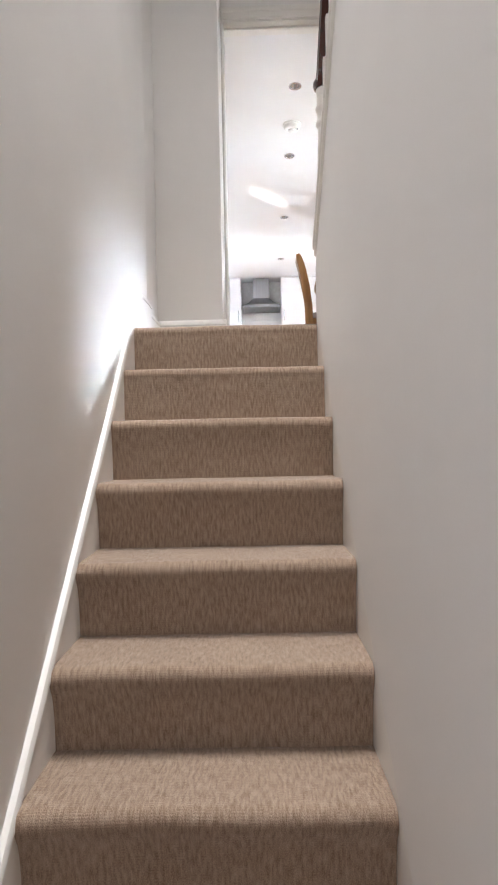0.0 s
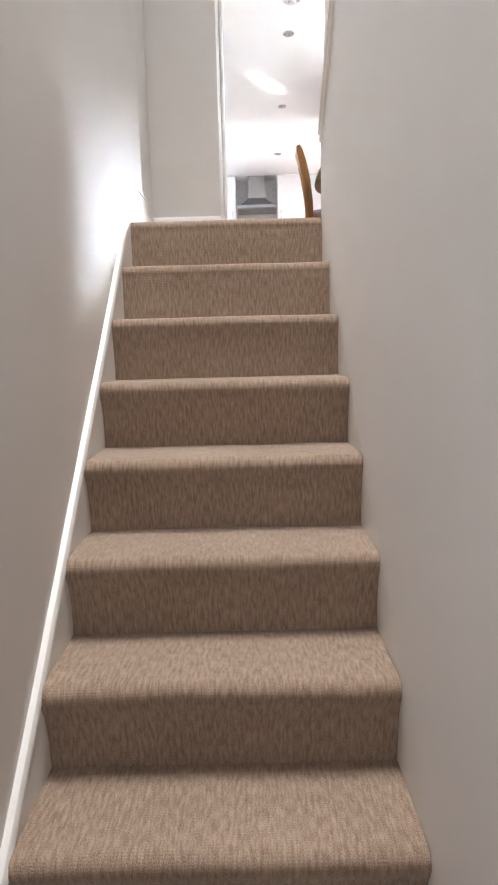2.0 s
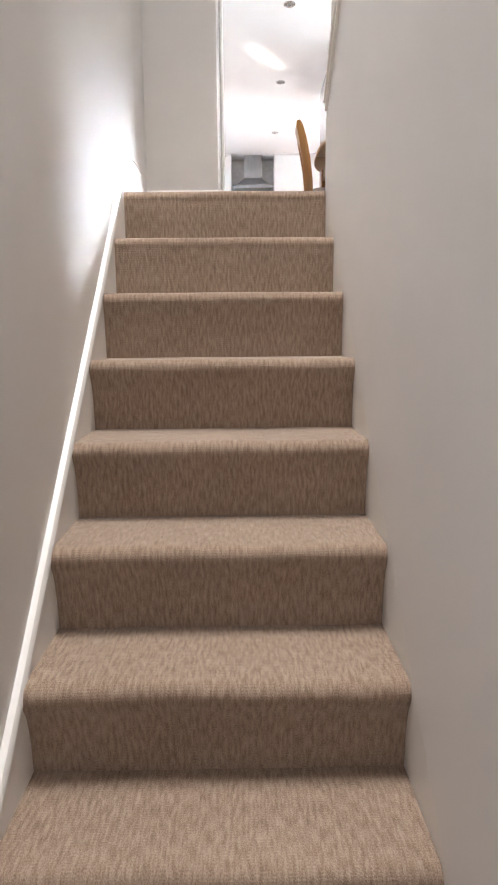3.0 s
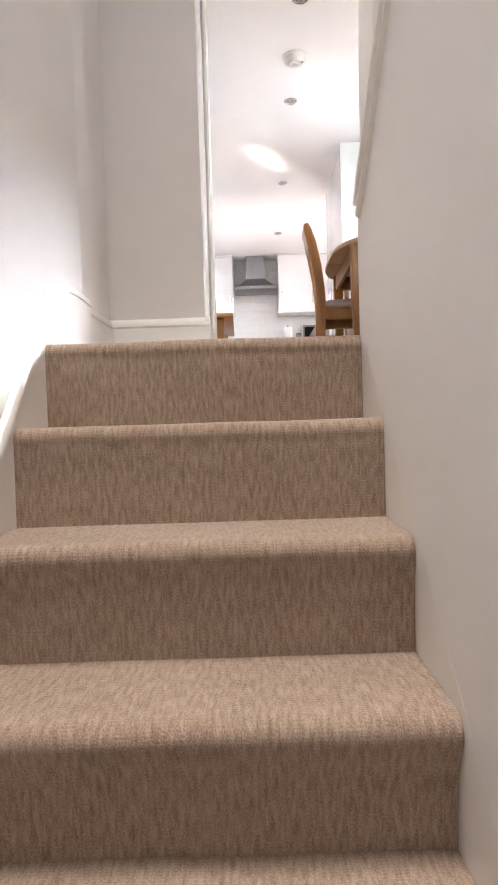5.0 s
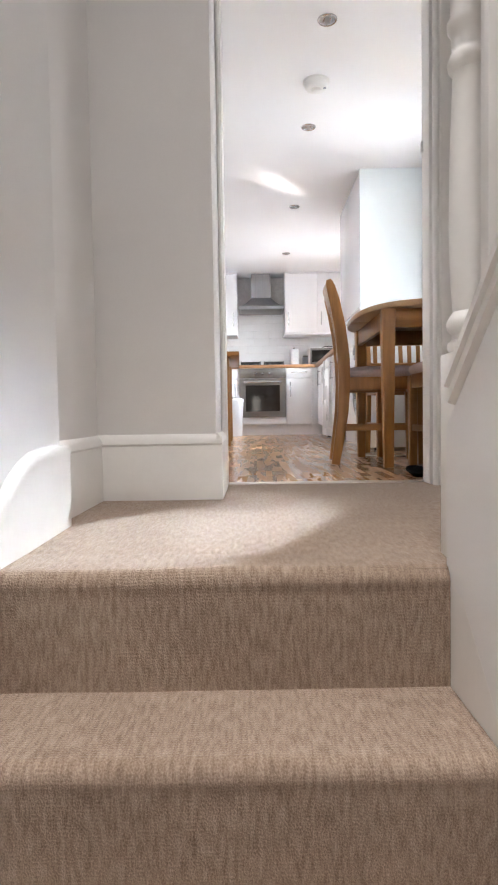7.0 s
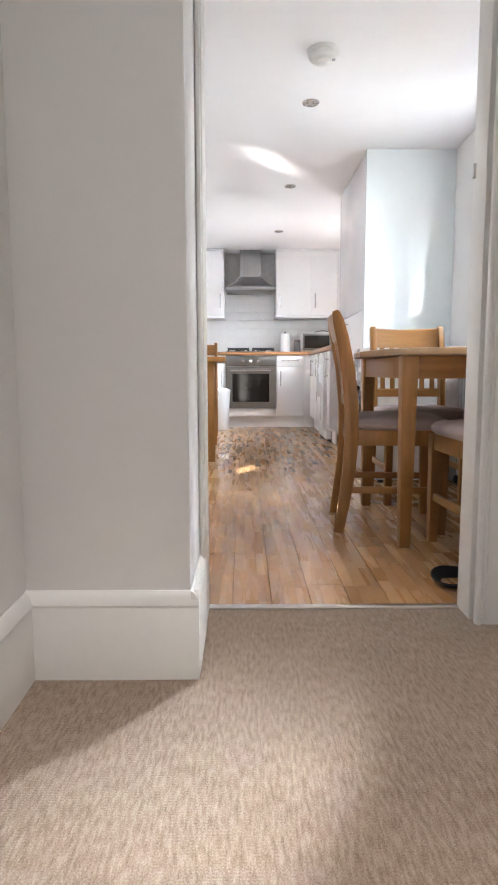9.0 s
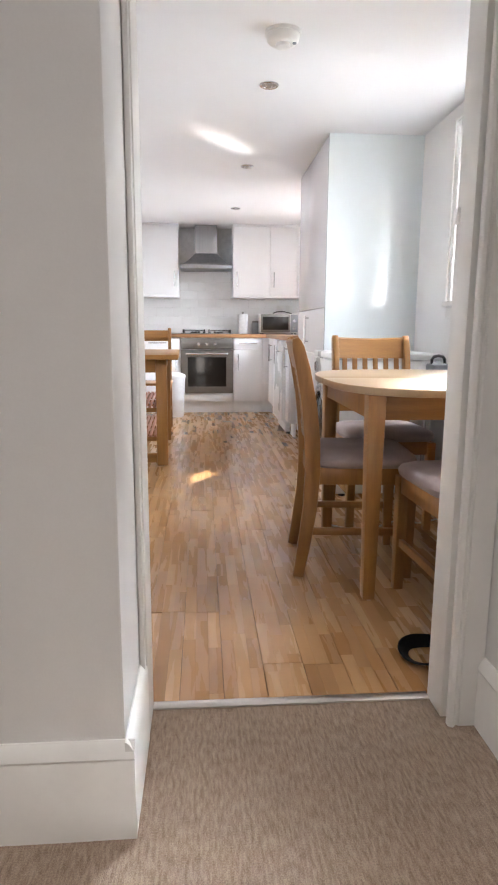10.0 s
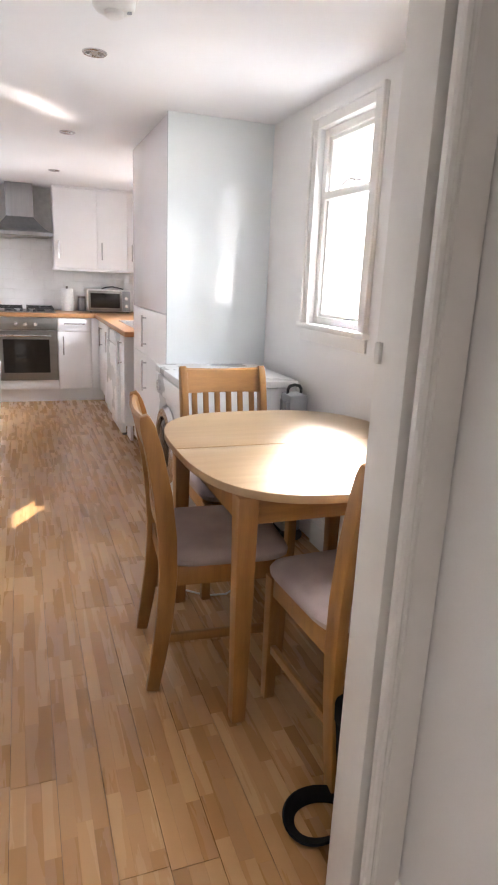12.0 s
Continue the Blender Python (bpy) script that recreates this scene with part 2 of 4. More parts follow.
def box(bm, x0, x1, y0, y1, z0, z1, r=0.0, segments=2):
    made = bmesh.ops.create_cube(bm, size=1.0)["verts"]
    bmesh.ops.transform(bm, verts=made, matrix=Matrix.LocRotScale(((x0 + x1) / 2, (y0 + y1) / 2, (z0 + z1) / 2), None, (x1 - x0, y1 - y0, z1 - z0)))
    if r:
        edges = list({e for v in made for e in v.link_edges})
        bmesh.ops.bevel(bm, geom=edges, offset=r, segments=segments, affect="EDGES", profile=0.5)


def boxes(*sizes, r=0.0):
    bm = bmesh.new()
    for b in sizes:
        box(bm, *b, r=r)
    return bm


def turned(profile, seg=24, at=(0, 0, 0), axis="Z"):
    """A lathe body: profile of (radius, height)."""
    bm = bmesh.new()
    rings = []
    for r, h in profile:
        rings.append([bm.verts.new((r * math.cos(2 * math.pi * k / seg), r * math.sin(2 * math.pi * k / seg), h)) for k in range(seg)])
    for a, b in zip(rings, rings[1:]):
        for k in range(seg):
            bm.faces.new((a[k], a[(k + 1) % seg], b[(k + 1) % seg], b[k]))
    bm.faces.new(rings[0][::-1])
    bm.faces.new(rings[-1])
    turn = {"Z": pose(0, 0, 0), "X": pose(0, 0, 0, 0, 90, 0), "Y": pose(0, 0, 0, -90, 0, 0)}[axis]
    bmesh.ops.transform(bm, verts=bm.verts, matrix=Matrix.Translation(at) @ turn)
    return bm


def tube(points, radius, seg=8):
    """A round rod along points."""
    bm = bmesh.new()
    pts = [Vector(p) for p in points]
    rings = []
    for i, p in enumerate(pts):
        way = (pts[min(i + 1, len(pts) - 1)] - pts[max(i - 1, 0)]).normalized()
        side = way.cross(Vector((0, 0, 1)))
        side = side.normalized() if side.length > 1e-3 else Vector((1, 0, 0))
        up = side.cross(way)
        rings.append([bm.verts.new(p + radius * (side * math.cos(2 * math.pi * k / seg) + up * math.sin(2 * math.pi * k / seg))) for k in range(seg)])
    for a, b in zip(rings, rings[1:]):
        for k in range(seg):
            bm.faces.new((a[k], a[(k + 1) % seg], b[(k + 1) % seg], b[k]))
    bm.faces.new(rings[0][::-1])
    bm.faces.new(rings[-1])
    bmesh.ops.recalc_face_normals(bm, faces=bm.faces)
    return bm


def prism(outline, a0, a1, plane="YZ", r=0.0):
    """An outline drawn in a plane, given thickness from a0 to a1 along the third axis."""
    bm = bmesh.new()
    put = {"YZ": lambda p, a: (a, p[0], p[1]), "XZ": lambda p, a: (p[0], a, p[1]), "XY": lambda p, a: (p[0], p[1], a)}[plane]
    low = [bm.verts.new(put(p, a0)) for p in outline]
    high = [bm.verts.new(put(p, a1)) for p in outline]
    n = len(outline)
    for k in range(n):
        bm.faces.new((low[k], low[(k + 1) % n], high[(k + 1) % n], high[k]))
    bm.faces.new(low[::-1])
    bm.faces.new(high)
    bmesh.ops.recalc_face_normals(bm, faces=bm.faces)
    if r:
        rim = [e for e in bm.edges if (e.verts[0] in low) == (e.verts[1] in low)]
        bmesh.ops.bevel(bm, geom=rim, offset=r, segments=2, affect="EDGES", profile=0.5)
    return bm


def strip(path, width, depth_lo, depth_hi, r=0.004):
    """A bent bar in the YZ plane: path of (y, z), full width across it, from depth_lo to depth_hi in x."""
    left, right = [], []
    for i, p in enumerate(path):
        a, b = path[max(i - 1, 0)], path[min(i + 1, len(path) - 1)]
        d = Vector((b[0] - a[0], b[1] - a[1])).normalized()
        w = width(i / (len(path) - 1)) if callable(width) else width
        left.append((p[0] - d.y * w / 2, p[1] + d.x * w / 2))
        right.append((p[0] + d.y * w / 2, p[1] - d.x * w / 2))
    return prism(left + right[::-1], depth_lo, depth_hi, "YZ", r)


def moved(bm, m):
    bmesh.ops.transform(bm, verts=bm.verts, matrix=m)
    return bm


def link_mesh(name, bm, mat, smooth=False):
    me = bpy.data.meshes.new(name)
    bm.normal_update()
    bm.to_mesh(me)
    bm.free()
    me.materials.append(mat)
    if smooth:
        me.polygons.foreach_set("use_smooth", [True] * len(me.polygons))
        me.set_sharp_from_angle(angle=radians(38))
    return new(name, me)


def part(name, bm, mat, parent, label="", smooth=True):
    ob = link_mesh(name, bm, mat, smooth)
    ob.parent = parent
    return tagged(ob, label) if label else ob


def thing(name, label, category, at=(0, 0, 0), turn=0.0, group="", kind=""):
    ob = new(name)
    ob.empty_display_size = 0.1
    ob.matrix_basis = pose(*at, 0, 0, turn)
    return tagged(ob, label, category, group, kind)


def setting(name, bm, mat, label, category, smooth=False):
    return tagged(link_mesh(name, bm, mat, smooth), label, category, kind="structure")


# ---- the stairwell ----
RISE, GOING, TOP_Y = 0.194, 0.2125, 2.434
HALL_Z = -9 * RISE
LEFT, RIGHT = -0.367, 0.3730


def carpet_sheet(outline, x0, x1, cols=14, seed=0.0):
    """A carpet laid over an outline of (y, z), with its run kept in a UV map for the pile."""
    bm = bmesh.new()
    uv = bm.loops.layers.uv.new("run")
    length, run = 0.0, [0.0]
    for a, b in zip(outline, outline[1:]):
        length += math.hypot(b[0] - a[0], b[1] - a[1])
        run.append(length)
    grid = []
    for (y, z), s in zip(outline, run):
        row = []
        for k in range(cols + 1):
            x = x0 + (x1 - x0) * k / cols
            w = noise.noise(Vector((x * 5, s * 7 + seed, seed))) * 0.0022
            row.append((bm.verts.new((x, y + w, z + w)), x, s + seed))
        grid.append(row)
    for a, b in zip(grid, grid[1:]):
        for k in range(cols):
            quad = (a[k], a[k + 1], b[k + 1], b[k])
            face = bm.faces.new([q[0] for q in quad])
            for loop, q in zip(face.loops, quad):
                loop[uv].uv = (q[1], q[2])
    bmesh.ops.recalc_face_normals(bm, faces=bm.faces)
    return bm


def nosing(y, z, radius=0.026, lean=0.034):
    """Riser and rounded nosing at a tread's front edge, from the foot of the riser upwards."""
    pts = [(y + lean, z - RISE - 0.006), (y + lean * 0.9, z - RISE * 0.7), (y + lean * 0.72, z - 0.095), (y + lean * 0.5, z - 0.066), (y + lean * 0.2, z - 0.048)]
    for k in range(9):
        a = radians(200 - 110 * k / 8)
        pts.append((y + radius + radius * math.cos(a), z - radius + radius * math.sin(a)))
    return pts


staircase = tagged(new("staircase"), "steep straight staircase laid with beige flecked carpet", "staircase", kind="structure")
for i in range(9):
    z, y = -i * RISE, TOP_Y - i * GOING
    outline = nosing(y, z, lean=(0.0, 0.002, 0.016)[i] if i < 3 else 0.034)
    back = TOP_Y - (i - 1) * GOING + 0.048 if i else 2.52
    outline += [(y + 0.07, z), (y + 0.14, z - 0.001), (back, z)]
    part("carpeted_step", carpet_sheet(outline, -0.353, 0.372, seed=3.7 * i), CARPET, staircase)
    core = boxes((-0.351, 0.370, y + 0.045, (2.6 if i == 0 else TOP_Y - (i - 1) * GOING + 0.045), HALL_Z - 0.02, z - 0.014))
    part("step_core", core, GLOSS_PAINT, staircase, smooth=False)

landing = carpet_sheet([(2.45, -0.004), (2.515, -0.002), (2.53, 0.0), (2.85, 0.0), (3.1, 0.0), (3.4, 0.0), (3.672, 0.0)], -0.41, 1.16, 20, 50.0)
setting("floor_landing", landing, CARPET, "flecked beige loop carpet on the stair landing", "carpet", True)
setting("floor_landing_deck", boxes((-0.43, 1.16, 2.53, 3.66, -0.2, -0.012)), GLOSS_PAINT, "timber deck under the landing carpet", "floor")
setting("floor_hall", carpet_sheet([(-1.0, HALL_Z), (-0.5, HALL_Z), (0.1, HALL_Z), (TOP_Y - 8 * GOING + 0.034, HALL_Z)], LEFT, RIGHT + 0.003, 14, 90.0), CARPET, "beige flecked carpet at the foot of the stairs", "carpet", True)
setting("floor_hall_slab", boxes((-0.6, 1.3, -1.1, 2.6, HALL_Z - 0.2, HALL_Z - 0.012)), GLOSS_PAINT, "slab under the hall carpet", "floor")


def nose_line(y):
    return (y - TOP_Y) * RISE / GOING


def left_string_top():
    """The sloping top of the wall string, which eases up into the landing skirting."""
    pts = [(-0.2, nose_line(0.62) - 0.01), (0.60, nose_line(0.62) - 0.01)]
    pts += [(0.64, nose_line(0.64) - 0.008), (1.2, nose_line(1.2) - 0.005), (1.6, nose_line(1.6) + 0.010), (1.95, nose_line(1.95) + 0.018), (2.18, nose_line(2.18) + 0.030)]
    start, end, away = Vector((2.18, nose_line(2.18) + 0.030)), Vector((2.70, 0.186)), 0.24
    c1, c2 = start + Vector((away * 0.75, away * 0.75 * RISE / GOING)), end + Vector((-away, 0))
    for k in range(1, 13):
        t = k / 12
        p = start * (1 - t) ** 3 + c1 * 3 * t * (1 - t) ** 2 + c2 * 3 * t * t * (1 - t) + end * t ** 3
        pts.append((p.x, p.y))
    return pts + [(2.78, 0.188), (2.865, 0.186)]


TOPLINE = left_string_top()
string = tagged(new("stair_string"), "white gloss stair string curving up into the skirting", "stair string", kind="structure")
board = prism([(y, z - 0.022) for y, z in TOPLINE] + [(2.865, -0.03), (TOP_Y + 0.1, -0.6), (1.1, HALL_Z - 0.01), (-0.2, HALL_Z - 0.01)], LEFT - 0.004, -0.3525, "YZ")
part("board", board, GLOSS_PAINT, string)


def bead(pts, x0, x1, name, parent, thick=0.022):
    path = [Vector((0, y, z - thick / 2)) for y, z in pts]
    bm = bmesh.new()
    rings = []
    shape = [(x0, -0.5), (x1, -0.5), (x1, 0.0), (x1 + (x0 - x1) * 0.25, 0.38), (x1 + (x0 - x1) * 0.6, 0.5), (x0, 0.5)]
    for i, p in enumerate(path):
        d = (path[min(i + 1, len(path) - 1)] - path[max(i - 1, 0)]).normalized()
        up = Vector((0, -d.z, d.y))
        rings.append([bm.verts.new(p + up * (h * thick) + Vector((x, 0, 0))) for x, h in shape])
    for a, b in zip(rings, rings[1:]):
        for k in range(len(shape)):
            j = (k + 1) % len(shape)
            bm.faces.new((a[k], a[j], b[j], b[k]))
    bm.faces.new(rings[0])
    bm.faces.new(rings[-1])
    bmesh.ops.recalc_face_normals(bm, faces=bm.faces)
    return part(name, bm, GLOSS_PAINT, parent)


bead(TOPLINE, LEFT - 0.003, -0.3495, "moulding", string)
string_r = tagged(new("stair_string"), "narrow white gloss string along the carpeted treads", "stair string", kind="structure")
line = [(0.4, nose_line(0.62) + 0.012), (0.62, nose_line(0.62) + 0.012), (2.0, nose_line(2.0) + 0.012), (2.38, nose_line(2.38) + 0.010), (2.47, -0.012)]
part("board", prism(line + [(2.47, -0.65), (1.0, HALL_Z - 0.01), (0.4, HALL_Z - 0.01)], 0.3729, RIGHT + 0.005, "YZ"), GLOSS_PAINT, string_r)

# walls of the stairwell
setting("wall_stair_west", boxes((LEFT - 0.12, LEFT, -1.1, 2.85, HALL_Z - 0.1, 4.35), r=0.012), PAINT, "smooth white plastered wall beside the stairs", "wall", True)
setting("wall_landing_west", boxes((-0.53, -0.407, 2.85, 3.4, -0.05, 4.35)), PAINT, "white plastered wall beside the landing", "wall")
NIB_X = -0.053
setting("wall_landing_nib", boxes((-0.41, NIB_X, 3.287, 3.668, -0.02, 4.35), r=0.006), PAINT, "white wall beside the doorway", "wall", True)
setting("wall_over_door", boxes((NIB_X, 0.74, 3.56, 3.668, 1.995, 4.35)), PAINT, "white wall over the kitchen doorway", "wall")
setting("wall_door_east", boxes((0.69, 1.46, 3.56, 3.668, -0.02, 4.35)), PAINT, "white wall at the door's hinge side", "wall")
setting("wall_landing_east", boxes((0.745, 0.85, 2.86, 3.56, -0.02, 4.35)), PAINT, "white plastered landing wall", "wall")
setting("wall_flight_east", boxes((1.16, 1.28, -1.1, 3.0, HALL_Z - 0.1, 4.35)), PAINT, "white plastered wall of the upper flight", "wall")
setting("wall_flight_return", boxes((0.85, 1.16, 2.86, 2.98, -0.02, 4.35)), PAINT, "white return wall of the landing", "wall")
# opening added for the fill lamp; nothing of this end is seen
setting("wall_stair_south", boxes((-0.5, 1.28, -1.2, -1.1, HALL_Z - 0.1, -0.32), (-0.5, 1.28, -1.2, -1.1, 0.82, 4.35), (-0.5, -0.36, -1.2, -1.1, -0.32, 0.82), (0.13, 1.28, -1.2, -1.1, -0.32, 0.82)), PAINT, "unseen white end wall with an opening added for the fill lamp", "wall")
# opaque unseen panel, added to keep sun out of the made-up roof opening
setting("rooflight_blind", boxes((-0.02, 0.82, 0.1, 1.8, 4.36, 4.38)), PLASTIC_WHITE, "unseen white panel added to block sun at the roof opening", "blind")
setting("ceiling_stairwell", boxes((-0.5, -0.02, -1.2, 3.68, 4.35, 4.45), (0.82, 1.28, -1.2, 3.68, 4.35, 4.45), (-0.02, 0.82, -1.2, 0.1, 4.35, 4.45), (-0.02, 0.82, 1.8, 3.68, 4.35, 4.45)), CEILING_PAINT, "white stairwell ceiling with a made-up roof opening", "ceiling")

# the wall under the upper flight, cut to its slope, with its capping
SLOPE = 0.79


def cap_z(y):
    return 0.245 + (2.44 - y) * SLOPE


spandrel = prism([(2.455, -0.3), (2.455, cap_z(2.455) - 0.01), (-0.3, cap_z(-0.3) - 0.01), (-1.1, cap_z(-0.3) - 0.01), (-1.1, HALL_Z - 0.1), (1.0, HALL_Z - 0.1)], RIGHT, 0.452, "YZ")
setting("wall_stair_east", spandrel, PAINT, "smooth white wall under the upper flight", "wall")
cap = tagged(new("flight_string"), "white moulded capping of the upper flight's string", "stair string", kind="structure")
capline = [(y, cap_z(y) + 0.04) for y in (2.425, 1.6, 0.6, -0.4)]
bead(capline, 0.47, RIGHT - 0.014, "cap_rail", cap, 0.024)
bead([(y, z - 0.022) for y, z in capline], 0.46, RIGHT - 0.008, "fillet", cap, 0.03)
flight = tagged(new("upper_flight"), "carpeted upper flight behind the balusters", "staircase", kind="structure")
for i in range(11):
    y, z = 2.36 - i * 0.24, (i + 1) * 0.19
    out = [(y - 0.016, z - 0.19), (y - 0.016, z - 0.05), (y - 0.004, z - 0.01), (y - 0.03, z), (y - 0.24, z)]
    part("carpeted_step", carpet_sheet(out, 0.47, 1.16, 8, 120 + i), CARPET, flight)

newel = thing("newel_post", "white painted turned newel post with a dark mahogany cap", "newel post", (0.432, 2.50, 0.0))
part("base", boxes((-0.042, 0.042, -0.042, 0.042, -0.02, 0.345), r=0.004), GLOSS_PAINT, newel)
post = [(0.036, 0.343), (0.041, 0.350), (0.041, 0.360), (0.034, 0.366), (0.034, 0.374), (0.041, 0.382), (0.043, 0.392), (0.039, 0.402), (0.032, 0.412),
        (0.036, 0.46), (0.0385, 0.54), (0.037, 0.66), (0.0335, 0.76), (0.032, 0.80), (0.039, 0.808), (0.041, 0.818), (0.037, 0.828), (0.033, 0.836), (0.0345, 0.862),
        (0.040, 0.872), (0.041, 0.882), (0.036, 0.892), (0.035, 0.93), (0.038, 0.945), (0.038, 0.955)]
part("turned_shaft", turned(post), GLOSS_PAINT, newel)
part("cap", turned([(0.030, 0.954), (0.044, 0.960), (0.050, 0.972), (0.049, 0.985), (0.040, 0.998), (0.022, 1.006), (0.004, 1.008)]), MAHOGANY, newel, "round mahogany cap")
rail = thing("handrail", "dark polished mahogany handrail of the upper flight", "handrail", (0.425, 2.50, 0.985))
railshape = [(-0.028, -0.022), (0.028, -0.022), (0.033, 0.004), (0.022, 0.026), (0.0, 0.032), (-0.022, 0.026), (-0.033, 0.004)]
bm = bmesh.new()
rings = []
for t in (0.0, 0.06, 0.14, 0.3, 0.8, 1.6, 2.7):
    zz = 0 if t == 0 else (0.03 + (t - 0.06) * SLOPE if t > 0.06 else 0.012)
    rings.append([bm.verts.new((x, -t, h + zz)) for x, h in railshape])
for a, b in zip(rings, rings[1:]):
    for k in range(7):
        bm.faces.new((a[k], a[(k + 1) % 7], b[(k + 1) % 7], b[k]))
bm.faces.new(rings[0])
bm.faces.new(rings[-1])
bmesh.ops.recalc_face_normals(bm, faces=bm.faces)
part("rail", bm, MAHOGANY, rail)


def baluster(y):
    ob = thing("baluster", "square white painted stair baluster", "baluster", (0.428, y, cap_z(y) + 0.035), group="balusters of the upper flight")
    part("spindle", boxes((-0.016, 0.016, -0.016, 0.016, -0.02, 0.71), r=0.002), GLOSS_PAINT, ob)
    return ob


first = baluster(2.40)
for k in range(1, 18):
    y = 2.40 - 0.112 * k
    copy_thing(first, pose(0.428, y, cap_z(y) + 0.035))

# the whole flight lies about one degree off the kitchen's line
ASKEW = Matrix.Translation((0, TOP_Y, 0)) @ Matrix.Rotation(0.0172, 4, "Z") @ Matrix.Translation((0, -TOP_Y, 0))
for ob in list(scene.objects):
    if ob.parent is None and ob.type in {"MESH", "EMPTY"} and ob.name.split(".")[0] in {"staircase", "stair_string", "wall_stair_west", "wall_stair_east", "flight_string", "upper_flight", "newel_post", "handrail", "baluster", "floor_hall"}:
        ob.matrix_basis = ASKEW @ ob.matrix_basis

# skirtings of the landing


def skirting(name, x0, y0, x1, y1, height, label, thick=0.017):
    """A moulded skirting from one point to another; it stands proud on the right-hand side of that way."""
    run = Vector((x1 - x0, y1 - y0, 0))
    n = run.length
    shape = [(0, 0), (thick, 0), (thick, height - 0.04), (thick - 0.002, height - 0.034), (thick + 0.001, height - 0.028), (thick - 0.002, height - 0.016), (thick - 0.008, height - 0.006), (0.003, height), (0, height)]
    bm = bmesh.new()
    a = [bm.verts.new((0, -s, h)) for s, h in shape]
    b = [bm.verts.new((n, -s, h)) for s, h in shape]
    for k in range(len(shape)):
        j = (k + 1) % len(shape)
        bm.faces.new((a[k], a[j], b[j], b[k]))
    bm.faces.new(a)
    bm.faces.new(b)
    bmesh.ops.recalc_face_normals(bm, faces=bm.faces)
    ob = setting(name, bm, GLOSS_PAINT, label, "skirting board", True)
    ob.matrix_basis = Matrix.Translation((x0, y0, -0.004)) @ Matrix.Rotation(math.atan2(run.y, run.x), 4, "Z")
    return ob


SK = "tall white moulded skirting board"
skirting("baseboard_landing_west", -0.407, 2.86, -0.407, 3.287, 0.196, SK)
skirting("baseboard_nib", -0.407, 3.287, NIB_X + 0.017, 3.287, 0.198, SK)
skirting("baseboard_nib_side", NIB_X, 3.272, NIB_X, 3.552, 0.2, SK)
skirting("baseboard_landing_east", 0.745, 3.556, 0.745, 2.86, 0.178, SK)

# ---- the doorway ----
door = tagged(new("door_1"), "open white painted doorway with moulded architrave, no door leaf", "doorway", kind="structure")
JL, JR, HEAD = -0.037, 0.660, 1.965
part("jamb", boxes((NIB_X + 0.001, JL, 3.552, 3.676, 0.0, HEAD), r=0.002), GLOSS_PAINT, door)
part("jamb", boxes((JR, 0.692, 3.586, 3.676, 0.0, HEAD), r=0.002), GLOSS_PAINT, door)
part("head", boxes((NIB_X + 0.001, 0.692, 3.552, 3.676, HEAD, HEAD + 0.03), r=0.002), GLOSS_PAINT, door)
part("door_stop", boxes((JL, JR, 3.60, 3.63, HEAD - 0.012, HEAD), r=0.001), GLOSS_PAINT, door)


def architrave(x_in, x_out, z0, z1):
    s = 1 if x_out > x_in else -1
    w = abs(x_out - x_in)
    shape = [(0, 0), (0, -0.012), (0.003, -0.017), (0.009, -0.020), (0.015, -0.017), (0.018, -0.012), (0.023, -0.012), (0.026, -0.015), (w, -0.015), (w, 0)]
    return prism([(x_in + s * a, 3.564 + b) for a, b in shape], z0, z1, "XY")


part("architrave", architrave(0.665, 0.742, 0.0, HEAD + 0.075), GLOSS_PAINT, door, smooth=False)
part("architrave", boxes((NIB_X + 0.0008, JL - 0.003, 3.530, 3.552, 0.0, HEAD + 0.075), r=0.004), GLOSS_PAINT, door)
head_arch = prism([(3.556 + b, HEAD + 0.008 + a) for a, b in [(0, 0), (0, -0.012), (0.006, -0.017), (0.012, -0.012), (0.040, -0.018), (0.044, -0.024), (0.06, -0.027), (0.07, -0.022), (0.07, 0)]], NIB_X, 0.742, "YZ")
part("architrave", head_arch, GLOSS_PAINT, door)
keep = part("latch_keep", boxes((JR - 0.007, JR + 0.002, 3.656, 3.670, 1.155, 1.190), r=0.002), PLASTIC_WHITE, door, "small white painted latch keep")
part("threshold_strip", prism([(3.660, -0.002), (3.660, 0.003), (3.667, 0.006), (3.683, 0.006), (3.690, 0.003), (3.690, -0.002)], JL, JR, "YZ"), ALUMINIUM, door, "worn aluminium threshold strip")

# ---- the kitchen shell ----
KW, KE, KN, KH = -0.66, 1.456, 9.83, 2.10
W0, W1, WZ0, WZ1 = 5.11, 5.615, 1.085, 1.965
V0, V1 = 3.95, 4.55
setting("floor_kitchen", boxes((KW, KE, 3.675, KN, -0.12, -0.012)), SUBFLOOR, "timber strip floor in warm oak tones", "floor")
setting("ceiling_kitchen", boxes((KW - 0.1, KE + 0.15, 3.66, KN + 0.1, KH, KH + 0.05)), CEILING_PAINT, "flat white painted kitchen ceiling", "ceiling")
setting("wall_kitchen_north", boxes((KW - 0.1, KE + 0.25, KN, KN + 0.12, -0.02, KH)), PAINT, "white kitchen end wall", "wall")
setting("wall_kitchen_west", boxes((KW - 0.1, KW, 3.66, KN, -0.02, KH)), PAINT, "white plastered kitchen wall", "wall")
setting("wall_kitchen_south", boxes((KW - 0.1, -0.41, 3.60, 3.668, -0.02, KH)), PAINT, "white wall beside the doorway", "wall")
U0, U1, UZ1 = 8.05, 8.68, 2.085
east = []
for a, b in ((3.66, V0), (V1, W0), (W1, U0), (U1, KN)):
    east.append((KE, KE + 0.15, a, b, -0.02, KH))
